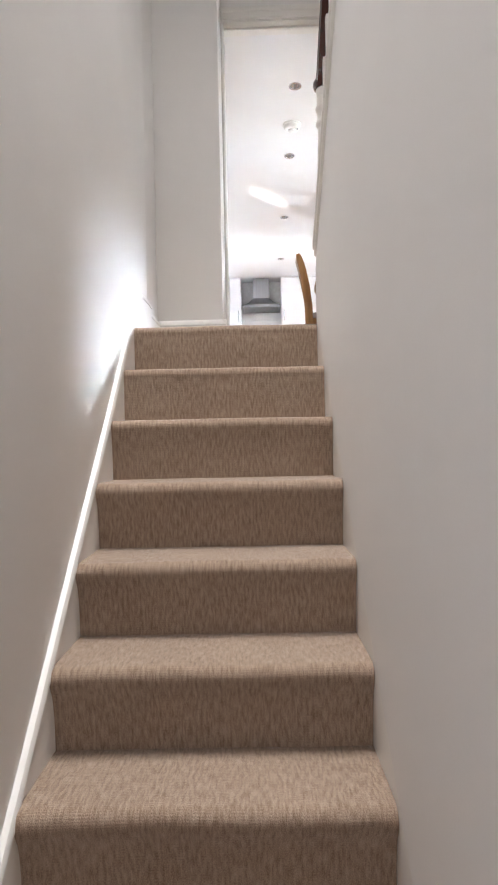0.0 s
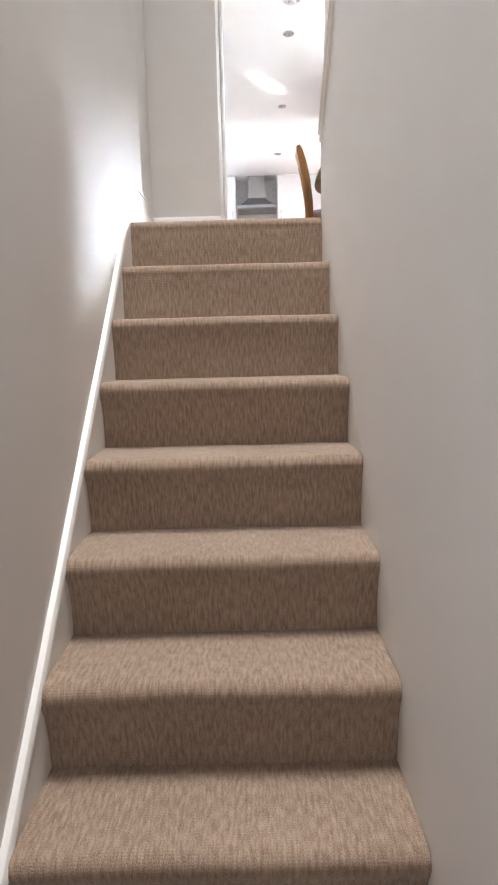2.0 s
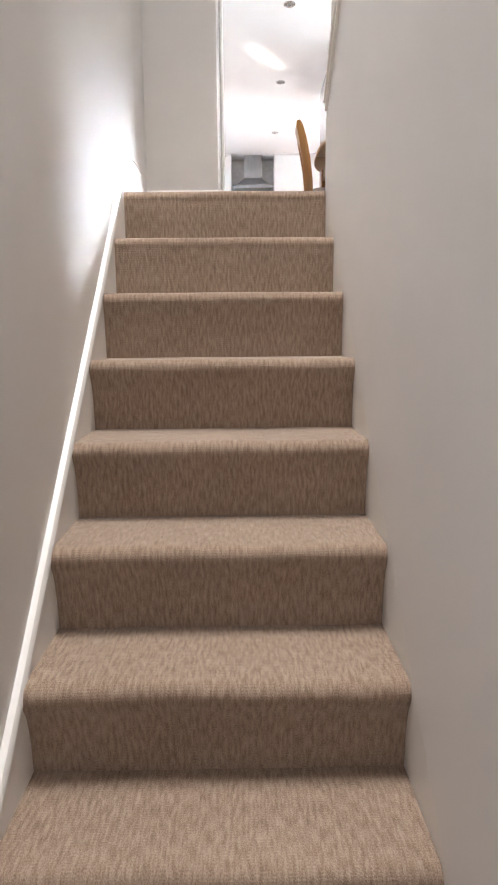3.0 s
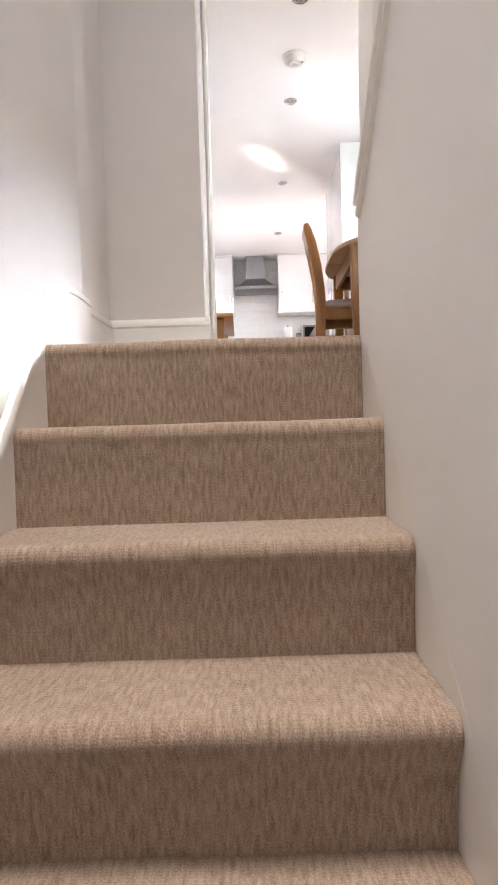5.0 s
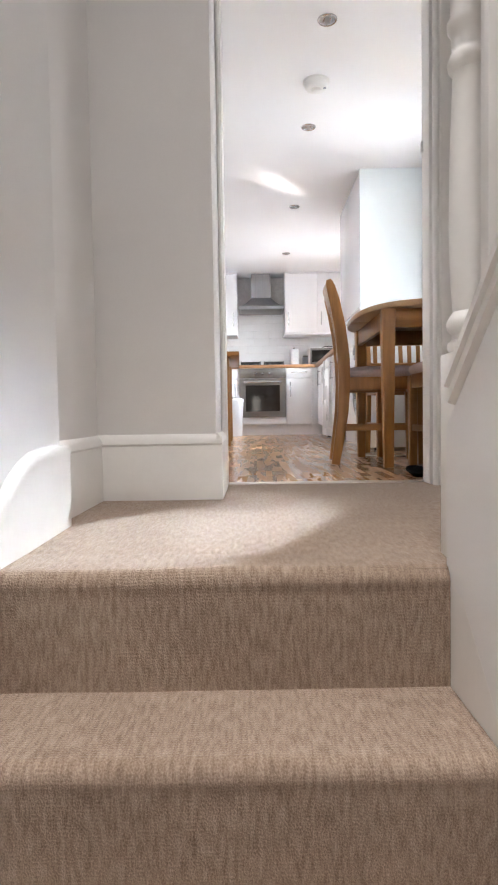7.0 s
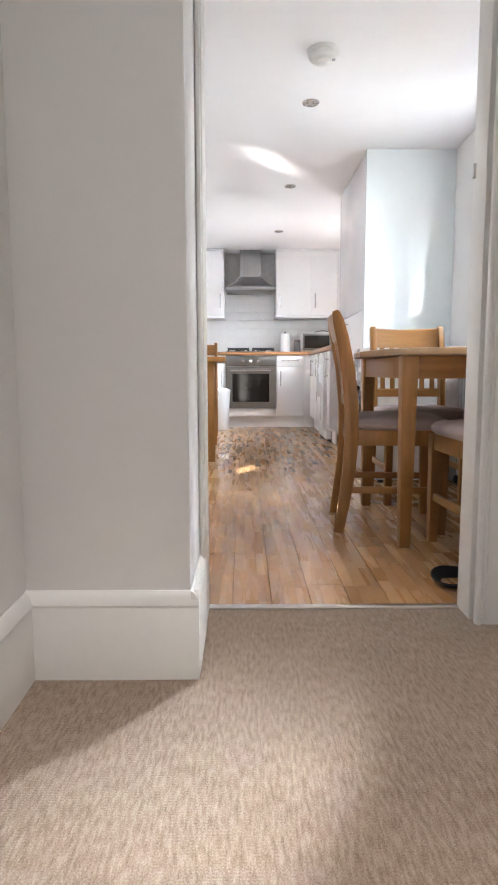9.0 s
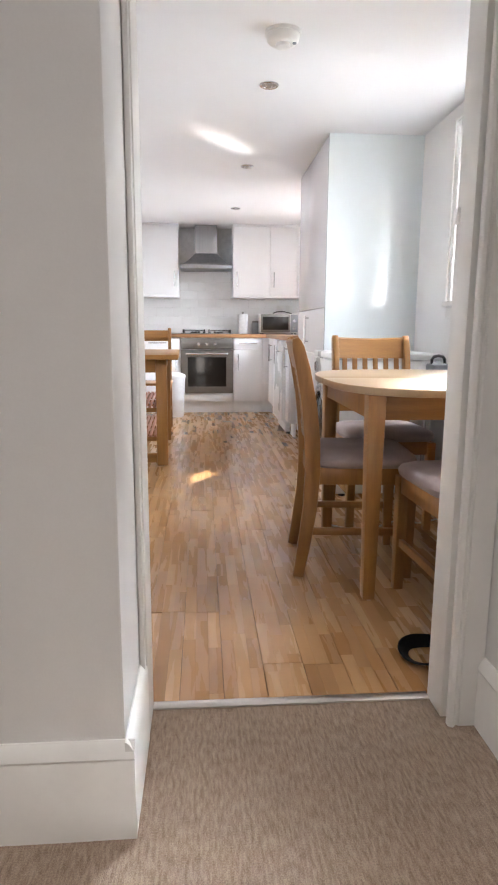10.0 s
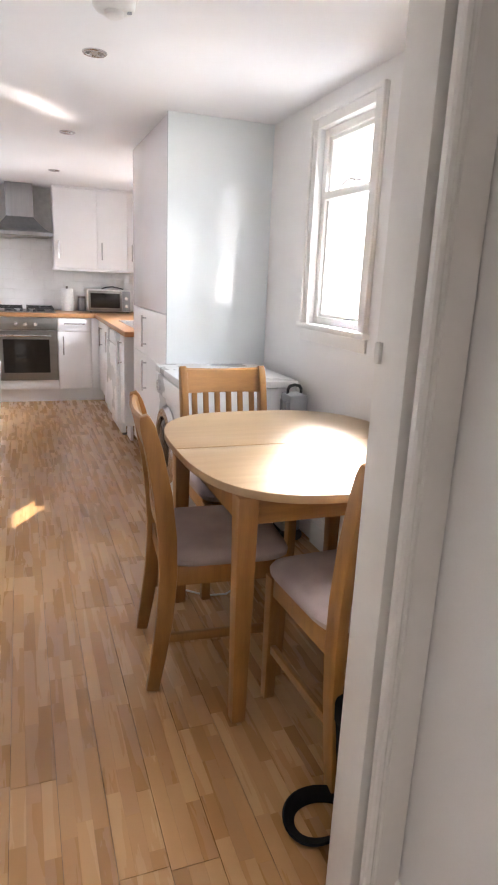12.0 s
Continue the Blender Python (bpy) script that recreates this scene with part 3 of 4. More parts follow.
for a, b, top in ((V0, V1, WZ1), (W0, W1, WZ1), (U0, U1, UZ1)):
    east += [(KE, KE + 0.15, a, b, -0.02, WZ0), (KE, KE + 0.15, a, b, top, KH)]
setting("wall_kitchen_east", boxes(*east), PAINT, "white kitchen wall with tall windows", "wall")


def window(name, y0, y1, top=WZ1):
    w = tagged(new(name), "white painted casement window with a small top light, sky white beyond", "window", kind="structure")
    x = KE + 0.022
    frame_bars = [(x, x + 0.055, y0, y0 + 0.04, WZ0, top), (x, x + 0.055, y1 - 0.04, y1, WZ0, top),
                  (x, x + 0.055, y0 + 0.04, y1 - 0.04, WZ0, WZ0 + 0.035), (x, x + 0.055, y0 + 0.04, y1 - 0.04, top - 0.035, top)]
    for b in frame_bars:
        part("window_frame", boxes(b, r=0.004), GLOSS_PAINT, w)
    for b in ((y0 + 0.04, y0 + 0.058, WZ0 + 0.035, top - 0.035), (y1 - 0.058, y1 - 0.04, WZ0 + 0.035, top - 0.035), (y0 + 0.058, y1 - 0.058, top - 0.052, top - 0.035), (y0 + 0.058, y1 - 0.058, WZ0 + 0.035, WZ0 + 0.05)):
        part("sash", boxes((x + 0.014, x + 0.045, *b), r=0.003), GLOSS_PAINT, w)
    part("transom", boxes((x - 0.006, x + 0.05, y0 + 0.04, y1 - 0.04, 1.655, 1.69), r=0.004), GLOSS_PAINT, w)
    for za, zb in ((WZ0 + 0.035, 1.655), (1.69, top - 0.035)):
        pane = part("pane", boxes((x + 0.022, x + 0.026, y0 + 0.04, y1 - 0.04, za, zb)), GLASS, w, smooth=False)
        pane.visible_shadow = False
    stay = part("stay", tube([(x - 0.012, y0 + 0.10, 1.70), (x - 0.03, y0 + 0.17, 1.712), (x - 0.02, y0 + 0.26, 1.70), (x - 0.012, y0 + 0.30, 1.712)], 0.005), CHROME, w, "bent metal window stay")
    part("stay_pin", tube([(x - 0.02, y0 + 0.15, 1.69), (x - 0.022, y0 + 0.15, 1.73)], 0.005), CHROME, w)
    for (a, b, c, d) in ((y0 - 0.072, y0, WZ0 - 0.005, min(top + 0.062, KH - 0.004)), (y1, y1 + 0.062, WZ0 - 0.005, min(top + 0.062, KH - 0.004)), (y0, y1, top, min(top + 0.062, KH - 0.004))):
        part("architrave", boxes((KE - 0.016, KE + 0.002, a, b, c, d), r=0.005), GLOSS_PAINT, w)
    for (a, b, c, d) in ((y0 - 0.072, y0 - 0.05, WZ0, min(top + 0.062, KH - 0.004)), (y1 + 0.042, y1 + 0.062, WZ0, min(top + 0.062, KH - 0.004)), (y0 - 0.05, y1 + 0.042, min(top + 0.042, KH - 0.012), min(top + 0.062, KH - 0.004))):
        part("backband", boxes((KE - 0.026, KE - 0.012, a, b, c, d), r=0.004), GLOSS_PAINT, w)
    part("window_sill", boxes((KE - 0.034, KE + 0.08, y0 - 0.085, y1 + 0.085, WZ0 - 0.027, WZ0 + 0.0), r=0.006), GLOSS_PAINT, w)
    part("apron", boxes((KE - 0.012, KE + 0.002, y0 - 0.07, y1 + 0.07, WZ0 - 0.085, WZ0 - 0.028), r=0.003), GLOSS_PAINT, w)
    return w


window("window_1", W0, W1)
# unseen window, added to house the near fill lamp
window("window_2", V0, V1)
window("window_3", U0, U1, UZ1)
setting("backdrop", boxes((2.6, 2.65, 1.0, 9.0, -1.0, 4.5)), OUTDOOR_WHITE, "overexposed white daylight outside the window", "sky")
setting("ground", boxes((-60, 60, -60, 60, HALL_Z - 0.6, HALL_Z - 0.3)), BRICK_OUT, "pale ground outside the house", "ground")
skirting("baseboard_kitchen_east", KE, 5.40, KE, 3.70, 0.15, SK)

# ---- kitchen units ----
FRONT = 9.21


def bar_handle(parent, p, length, upright=True, out=(0, -1, 0)):
    """A satin bar handle on two short legs."""
    o = Vector(out) * 0.028
    d = Vector((0, 0, 1)) if upright else (Vector((1, 0, 0)) if abs(out[1]) > 0.5 else Vector((0, 1, 0)))
    c = Vector(p)
    bm = tube([c + o - d * length / 2, c + o + d * length / 2], 0.0065)
    for k in (-0.42, 0.42):
        for f in (tube([c + d * length * k, c + o + d * length * k], 0.005),):
            me = bpy.data.meshes.new("leg")
            f.to_mesh(me)
            f.free()
            bm.from_mesh(me)
            bpy.data.meshes.remove(me)
    return part("handle", bm, CHROME, parent, "satin chrome bar handle")


def back_unit(name, label, x0, x1, doors, z0=0.13, z1=0.842, depth=0.58, handle_x=None):
    u = thing(name, label, "kitchen cabinet", ((x0 + x1) / 2, FRONT, 0.0))
    cx, w = (x0 + x1) / 2, (x1 - x0) / 2
    part("body", boxes((-w, w, 0.02, 0.02 + depth, z0 - 0.01, z1)), CABINET, u, smooth=False)
    part("plinth", boxes((-w, w, 0.05, 0.07, 0.0, z0 - 0.008)), CABINET, u, smooth=False)
    return u, w


u, w = back_unit("base_cabinet", "white kitchen base cabinet with a drawer over a door", 0.437, 0.760, 1)
part("drawer_front", boxes((-w + 0.003, w - 0.003, 0.0, 0.019, 0.712, 0.838), r=0.002), CABINET, u)
dr = part("door", boxes((-w + 0.003, w - 0.003, 0.0, 0.019, 0.135, 0.706), r=0.002), CABINET, u)
bar_handle(u, (0, 0.0, 0.785), 0.20, False)
bar_handle(dr, (-w + 0.05, 0.0, 0.57), 0.18)
u, w = back_unit("base_cabinet", "white kitchen base cabinet beside the oven", -0.655, -0.158, 1)
part("drawer_front", boxes((-w + 0.003, w - 0.003, 0.0, 0.019, 0.712, 0.838), r=0.002), CABINET, u)
dr = part("door", boxes((-w + 0.003, w - 0.003, 0.0, 0.019, 0.135, 0.706), r=0.002), CABINET, u)
bar_handle(u, (0, 0.0, 0.785), 0.20, False)
bar_handle(dr, (w - 0.05, 0.0, 0.57), 0.18)
u, w = back_unit("corner_cabinet", "white corner cabinet with a plain filler post", 0.762, 0.845, 0)
part("plinth", boxes((w, 0.08, 0.05, 0.07, 0.0, 0.122)), CABINET, u, smooth=False)
part("post", boxes((-w, w, 0.0, 0.019, 0.135, 0.838), r=0.002), CABINET, u)

oven = thing("built_in_oven", "stainless steel built-in oven with dark glass door under the hob", "oven", (0.139, FRONT, 0.0))
part("housing", boxes((-0.297, 0.297, 0.02, 0.58, 0.12, 0.842)), CABINET, oven, smooth=False)
part("plinth", boxes((-0.297, 0.297, 0.05, 0.07, 0.0, 0.122)), CABINET, oven, smooth=False)
part("filler", boxes((-0.295, 0.295, 0.0, 0.019, 0.135, 0.222), r=0.002), CABINET, oven)
part("control_panel", boxes((-0.292, 0.292, -0.012, 0.02, 0.716, 0.838), r=0.003), STEEL, oven)
for k in (-0.09, 0.0, 0.09):
    kn = part("knob", turned([(0.021, 0.0), (0.021, 0.006), (0.018, 0.009), (0.0165, 0.026), (0.014, 0.029)], 20, (k, -0.012, 0.775), "Y"), CHROME, oven, "round steel knob")
    moved_me = kn.data
    moved_me.transform(Matrix.Translation((k, -0.012, 0.775)) @ Matrix.Rotation(math.pi, 4, "X") @ Matrix.Translation((-k, 0.012, -0.775)))
od = part("door", boxes((-0.292, -0.215, -0.016, 0.02, 0.226, 0.708), (0.215, 0.292, -0.016, 0.02, 0.226, 0.708), (-0.215, 0.215, -0.016, 0.02, 0.226, 0.300), (-0.215, 0.215, -0.016, 0.02, 0.628, 0.708)), STEEL, oven, "brushed steel oven door", False)
part("glass", boxes((-0.215, 0.215, -0.011, 0.0, 0.300, 0.628)), BLACK_GLASS, od, "dark oven glass", False)
part("handle", boxes((-0.235, 0.235, -0.052, -0.034, 0.655, 0.675), (-0.225, -0.205, -0.036, -0.014, 0.657, 0.673), (0.205, 0.225, -0.036, -0.014, 0.657, 0.673), r=0.003), CHROME, od, "steel bar handle")
part("rack", boxes(*[(-0.19, 0.19, 0.06, 0.064, 0.36 + 0.1 * k, 0.364 + 0.1 * k) for k in range(3)]), CHROME, oven)

top = thing("worktop", "oak-effect wooden worktop running round the corner", "worktop", (0, 0, 0.842))
part("back_run", boxes((-0.655, 1.452, 9.188, 9.815, 0.0, 0.04), r=0.004), WORKTOP, top)
part("side_run", boxes((0.800, 1.452, 7.30, 9.187, 0.0, 0.04), r=0.004), WORKTOP, top)

hob = thing("gas_hob", "steel gas hob with four black iron pan supports", "hob", (0.14, 9.49, 0.882))
part("plate", boxes((-0.29, 0.29, -0.24, 0.24, 0.0, 0.008), r=0.003), STEEL, hob)
for sx in (-0.145, 0.145):
    for sy in (-0.12, 0.12):
        part("burner", turned([(0.045, 0.006), (0.045, 0.016), (0.032, 0.018), (0.032, 0.026), (0.012, 0.028)], 18, (sx, sy, 0)), BLACK_IRON, hob)
    bars = [(sx - 0.125, sx + 0.125, y - 0.005, y + 0.005, 0.036, 0.046) for y in (-0.215, -0.12, 0.0, 0.12, 0.215)]
    bars += [(x - 0.005, x + 0.005, -0.215, 0.215, 0.036, 0.046) for x in (sx - 0.12, sx, sx + 0.12)]
    bars += [(x - 0.006, x + 0.006, y - 0.006, y + 0.006, 0.006, 0.05) for x in (sx - 0.12, sx + 0.12) for y in (-0.215, 0.0, 0.215)]
    part("pan_support", boxes(*bars), BLACK_IRON, hob, smooth=False)
for k in range(4):
    part("knob", turned([(0.016, 0.006), (0.014, 0.028), (0.01, 0.03)], 14, (-0.09 + 0.06 * k, -0.215, 0)), DARK_PLASTIC, hob)

hood = thing("cooker_hood", "stainless steel chimney cooker hood over the hob", "cooker hood", (0.139, 9.81, 1.605))
hw, hd = 0.293, 0.47
part("lip", boxes((-hw, hw, -hd, 0.0, 0.0, 0.036), r=0.003), HOOD_STEEL, hood)
bm = bmesh.new()
rings = []
for t in range(9):
    f = t / 8
    e = f ** 0.7
    x, y, z = hw - (hw - 0.126) * e, hd - (hd - 0.25) * e, 0.036 + 0.145 * f ** 1.1
    rings.append([bm.verts.new(c) for c in ((-x, -y, z), (x, -y, z), (x, 0, z), (-x, 0, z))])
for a, b in zip(rings, rings[1:]):
    for k in range(4):
        bm.faces.new((a[k], a[(k + 1) % 4], b[(k + 1) % 4], b[k]))
part("canopy", bm, HOOD_STEEL, hood)
part("chimney", boxes((-0.126, 0.126, -0.25, 0.0, 0.178, 0.492), r=0.002), HOOD_STEEL, hood)
part("filter", boxes((-0.26, 0.26, -0.44, -0.03, -0.006, 0.004), r=0.002), STEEL, hood)


def wall_unit(x0, x1, splits, label):
    u = thing("wall_cabinet", label, "wall cabinet", ((x0 + x1) / 2, 9.5, 1.315))
    c = (x0 + x1) / 2
    part("body", boxes((x0 - c, x1 - c, 0.02, 0.325, 0.0, 0.765)), CABINET, u, smooth=False)
    part("cornice", boxes((x0 - c - 0.004, x1 - c + 0.004, -0.012, 0.325, 0.765, 0.782), r=0.003), CABINET, u)
    part("pelmet", boxes((x0 - c - 0.012, x1 - c, -0.018, 0.325, -0.022, 0.0), r=0.003), CABINET, u)
    for a, b, side in splits:
        d = part("door", boxes((a - c + 0.002, b - c - 0.002, 0.0, 0.019, 0.006, 0.76), r=0.002), CABINET, u)
        hx = (a + 0.045 if side < 0 else b - 0.045) - c
        bar_handle(d, (hx, 0.0, 0.18), 0.17)
    return u


wall_unit(0.446, 1.452, ((0.446, 0.868, -1), (0.868, 1.176, -1), (1.176, 1.452, -1)), "white wall cabinet with bar handles over the worktop")
wall_unit(-0.655, -0.176, ((-0.655, -0.176, 1),), "white single wall cabinet beside the hood")

# the run along the east wall


def side_door(u, y0, y1, z0, z1, x, hy, hz, hl, mat, name="door"):
    d = part(name, boxes((x, x + 0.019, y0 + 0.002, y1 - 0.002, z0, z1), r=0.002), mat, u)
    if hl:
        bar_handle(d, (x, hy, hz), hl, True, (-1, 0, 0))
    return d


for k, (a, b) in enumerate(((8.76, 9.185), (8.335, 8.755))):
    u = thing("base_cabinet", "white base cabinet with a bar handle under the worktop", "kitchen cabinet", (0.83, (a + b) / 2, 0))
    h = (b - a) / 2
    part("body", boxes((0.02, 0.60, -h, h, 0.12, 0.842)), CABINET, u, smooth=False)
    part("plinth", boxes((0.05, 0.07, -h, h, 0.0, 0.122)), CABINET, u, smooth=False)
    side_door(u, -h, h, 0.135, 0.838, 0.0, -h + 0.05 if k else h - 0.3, 0.69, 0.18, CABINET)
dw = thing("dishwasher", "white dishwasher standing under the worktop", "dishwasher", (0.815, 8.03, 0.0))
part("body", boxes((0.0, 0.6, -0.30, 0.30, 0.10, 0.835), r=0.004), APPLIANCE, dw)
part("control_strip", boxes((-0.014, 0.0, -0.295, 0.295, 0.735, 0.832), r=0.003), APPLIANCE, dw)
part("dial", turned([(0.02, 0.0), (0.018, 0.014), (0.015, 0.016)], 18, (-0.014, 0.1, 0.785), "X"), GREY_PLASTIC, dw)
part("door", boxes((-0.018, 0.0, -0.295, 0.295, 0.115, 0.728), r=0.004), APPLIANCE, dw)
part("kickplate", boxes((0.02, 0.06, -0.29, 0.29, 0.02, 0.10)), APPLIANCE, dw, smooth=False)
for sy in (-0.27, 0.27):
    for sx in (0.05, 0.55):
        part("foot", turned([(0.02, 0.0), (0.02, 0.02), (0.012, 0.025), (0.012, 0.1)], 14, (sx, sy, 0)), DARK_PLASTIC, dw)
u = thing("base_cabinet", "narrow white base cabinet beside the tall unit", "kitchen cabinet", (0.83, 7.635, 0))
part("body", boxes((0.02, 0.60, -0.09, 0.09, 0.12, 0.842)), CABINET, u, smooth=False)
part("plinth", boxes((0.05, 0.07, -0.09, 0.09, 0.0, 0.122)), CABINET, u, smooth=False)
side_door(u, -0.09, 0.09, 0.135, 0.838, 0.0, 0.0, 0.69, 0.18, CABINET)

tall = thing("tall_cabinet", "tall white gloss larder unit reaching the ceiling", "tall cabinet", (0.866, 6.20, 0.0))
part("end_panel", boxes((0.0, 0.5895, 0.0, 0.02, 0.0, 2.0985), r=0.0015), GLOSS_PANEL, tall, "pale glossy end panel", False)
part("body", boxes((0.021, 0.586, 0.021, 1.09, 0.11, 2.094)), CABINET, tall, smooth=False)
part("plinth", boxes((0.04, 0.06, 0.021, 1.09, 0.0, 0.108)), CABINET, tall, smooth=False)
for a, b in ((0.022, 1.088),):
    part("door", boxes((0.0, 0.019, a + 0.001, b - 0.001, 1.072, 2.09), r=0.0015), CABINET_GLOSS, tall)
    d1 = part("door", boxes((0.0, 0.019, a + 0.001, b - 0.001, 0.772, 1.068), r=0.0015), CABINET, tall)
    d2 = part("door", boxes((0.0, 0.019, a + 0.001, b - 0.001, 0.115, 0.768), r=0.0015), CABINET, tall)
    if b > 0.5:
        bar_handle(d1, (0.0, 0.61, 0.93), 0.2, True, (-1, 0, 0))
        bar_handle(d2, (0.0, 0.61, 0.64), 0.2, True, (-1, 0, 0))

# things on the worktop
mw = thing("microwave", "silver microwave oven with a black glass door", "microwave", (0.98, 9.60, 0.882))
part("case", boxes((-0.225, 0.225, -0.13, 0.19, 0.012, 0.235), r=0.006), PLASTIC_WHITE, mw)
part("door", boxes((-0.215, 0.125, -0.142, -0.128, 0.022, 0.225), r=0.003), STEEL, mw)
part("glass", boxes((-0.195, 0.105, -0.146, -0.140, 0.05, 0.20), r=0.002), BLACK_GLASS, mw, "black glass")
part("control_panel", boxes((0.13, 0.215, -0.140, -0.128, 0.022, 0.225), r=0.003), GREY_PLASTIC, mw)
for k in (0.07, 0.15):
    part("knob", turned([(0.017, 0), (0.015, 0.014), (0.012, 0.016)], 16, (0.17, -0.155, k), "Y"), CHROME, mw)
for sx in (-0.19, 0.19):
    for sy in (-0.1, 0.15):
        part("foot", turned([(0.012, 0), (0.012, 0.013)], 10, (sx, sy, 0)), DARK_PLASTIC, mw)
roll = thing("kitchen_roll", "upright roll of white kitchen paper", "kitchen roll", (0.565, 9.62, 0.882))
part("paper", turned([(0.058, 0.004), (0.060, 0.008), (0.060, 0.225), (0.057, 0.229)], 28), PAPER, roll)
part("spindle", turned([(0.012, 0.0), (0.012, 0.25), (0.006, 0.256)], 12), STEEL, roll)
jar = thing("storage_jar", "clear grey storage jar on the worktop", "jar", (0.72, 9.70, 0.882))
part("jar", turned([(0.04, 0.0), (0.045, 0.01), (0.045, 0.12), (0.036, 0.135)], 20), GREY_PLASTIC, jar)
part("lid", turned([(0.038, 0.134), (0.038, 0.152), (0.03, 0.156)], 20), STEEL, jar)
sink = thing("kitchen_sink", "stainless steel sink and drainer set in the worktop", "sink", (1.145, 7.93, 0.882))
part("rim", boxes((-0.24, 0.24, -0.42, -0.40, 0.0, 0.006), (-0.24, 0.24, 0.40, 0.42, 0.0, 0.006), (-0.24, -0.22, -0.40, 0.40, 0.0, 0.006), (0.22, 0.24, -0.40, 0.40, 0.0, 0.006)), CHROME, sink)
part("drainer", boxes((-0.22, 0.22, -0.40, 0.40, 0.0005, 0.0035)), SINK_STEEL, sink, smooth=False)
part("tap", tube([(0.2, 0.0, 0.0), (0.2, 0.0, 0.2), (0.17, 0.0, 0.25), (0.1, 0.0, 0.26), (0.05, 0.0, 0.22)], 0.011), CHROME, sink, "chrome swan-neck tap")
for k, x in enumerate((1.03, 1.14)):
    s = thing("wall_socket", "white double wall socket over the worktop", "wall socket", (x, 9.814, 1.18), group="sockets")
    part("plate", boxes((-0.043, 0.043, -0.012, 0.0, -0.043, 0.043), r=0.003), PLASTIC_WHITE, s)
    part("switch", boxes((-0.02, 0.02, -0.017, -0.011, 0.005, 0.028), r=0.002), PLASTIC_WHITE, s)
kettle_lead = thing("power_lead", "dark lead lying on the microwave", "cable", (0.98, 9.62, 1.117))
part("lead", tube([(-0.06, 0.0, 0.006), (-0.02, -0.03, 0.022), (0.05, -0.02, 0.03), (0.12, 0.02, 0.018), (0.17, 0.05, 0.006)], 0.006), DARK_PLASTIC, kettle_lead)

# ---- dining set ----


def dining_chair(at, turn, label):
    """Faces +y at turn 0; the origin is on the floor under the seat's middle."""
    c = thing("dining_chair", label, "chair", at, turn, group="dining chairs")
    half = 0.184
    curve = [(-0.225, 0.0), (-0.205, 0.12), (-0.186, 0.26), (-0.178, 0.40), (-0.181, 0.52), (-0.196, 0.66), (-0.221, 0.79), (-0.240, 0.862), (-0.247, 0.886), (-0.251, 0.897)]
    for s in (-1, 1):
        post = strip(curve, lambda t: (0.040 + 0.019 * math.sin(math.pi * min(1, t * 1.12)) - 0.004 * t) * (1 if t < 0.85 else 1 - 2.6 * (t - 0.85)), s * half - 0.0155, s * half + 0.0155, 0.004)
        part("back_post", post, OAK, c)
        leg = prism([(0.172, 0.0), (0.202, 0.0), (0.207, 0.25), (0.208, 0.42), (0.164, 0.42), (0.166, 0.25)], s * half - 0.018, s * half + 0.018, "YZ", 0.003)
        part("front_leg", leg, OAK, c)
        part("side_rail", boxes((s * half - 0.011, s * half + 0.011, -0.165, 0.166, 0.362, 0.425), r=0.002), OAK, c)
        part("stretcher", boxes((s * half - 0.009, s * half + 0.009, -0.192, 0.168, 0.165, 0.193), r=0.003), OAK, c)
    part("front_rail", boxes((-half + 0.016, half - 0.016, 0.168, 0.190, 0.362, 0.425), r=0.002), OAK_X, c)
    part("rear_rail", boxes((-half + 0.014, half - 0.014, -0.188, -0.166, 0.362, 0.425), r=0.002), OAK_X, c)

    def back_y(z):
        for (ya, za), (yb, zb) in zip(curve, curve[1:]):
            if za <= z <= zb:
                return ya + (yb - ya) * (z - za) / (zb - za)
        return curve[-1][0]

    def curved_rail(z0, z1, thick, dip):
        bm = bmesh.new()
        rings = []
        for k in range(13):
            x = (-half + 0.014) + (2 * half - 0.028) * k / 12
            bend = -dip * (1 - (x / half) ** 2)
            arch = -0.007 * (1 - (x / half) ** 2) if z1 > 0.8 else 0.0
            rings.append([bm.verts.new((x, back_y(z) + bend + o, z + (arch if top_edge else 0))) for z, o, top_edge in
                          ((z0, -thick / 2, 0), (z0, thick / 2, 0), (z1 - 0.006, thick / 2, 1), (z1, 0.0, 1), (z1 - 0.006, -thick / 2, 1))])
        for a, b in zip(rings, rings[1:]):
            for k in range(5):
                bm.faces.new((a[k], a[(k + 1) % 5], b[(k + 1) % 5], b[k]))
        bm.faces.new(rings[0])
        bm.faces.new(rings[-1])
        bmesh.ops.recalc_face_normals(bm, faces=bm.faces)
        return bm

    part("crest_rail", curved_rail(0.785, 0.893, 0.022, 0.016), OAK_X, c)
    part("lower_back_rail", curved_rail(0.52, 0.565, 0.02, 0.014), OAK_X, c)
    for k in range(6):
        x = -0.135 + 0.27 * k / 5
        bend = -0.015 * (1 - (x / half) ** 2)
        path = [(back_y(z) + bend, z) for z in (0.555, 0.64, 0.72, 0.792)]
        part("slat", strip(path, 0.010, x - 0.0125, x + 0.0125, 0.002), OAK, c)
    bm = bmesh.new()
    n = 18
    edge = []
    for layer, (grow, z) in enumerate(((0.0, 0.424), (0.012, 0.436), (0.014, 0.45), (0.006, 0.464), (-0.018, 0.474), (-0.07, 0.481), (-0.13, 0.484))):
        ring = []
        for k in range(40):
            a = 2 * math.pi * k / 40
            ca, sa = math.cos(a), math.sin(a)
            ex = 0.30
            x = math.copysign(abs(ca) ** ex, ca) * (0.198 + grow)
            y = math.copysign(abs(sa) ** ex, sa) * (0.186 + grow) + 0.018
            ring.append(bm.verts.new((x, y, z)))
        edge.append(ring)
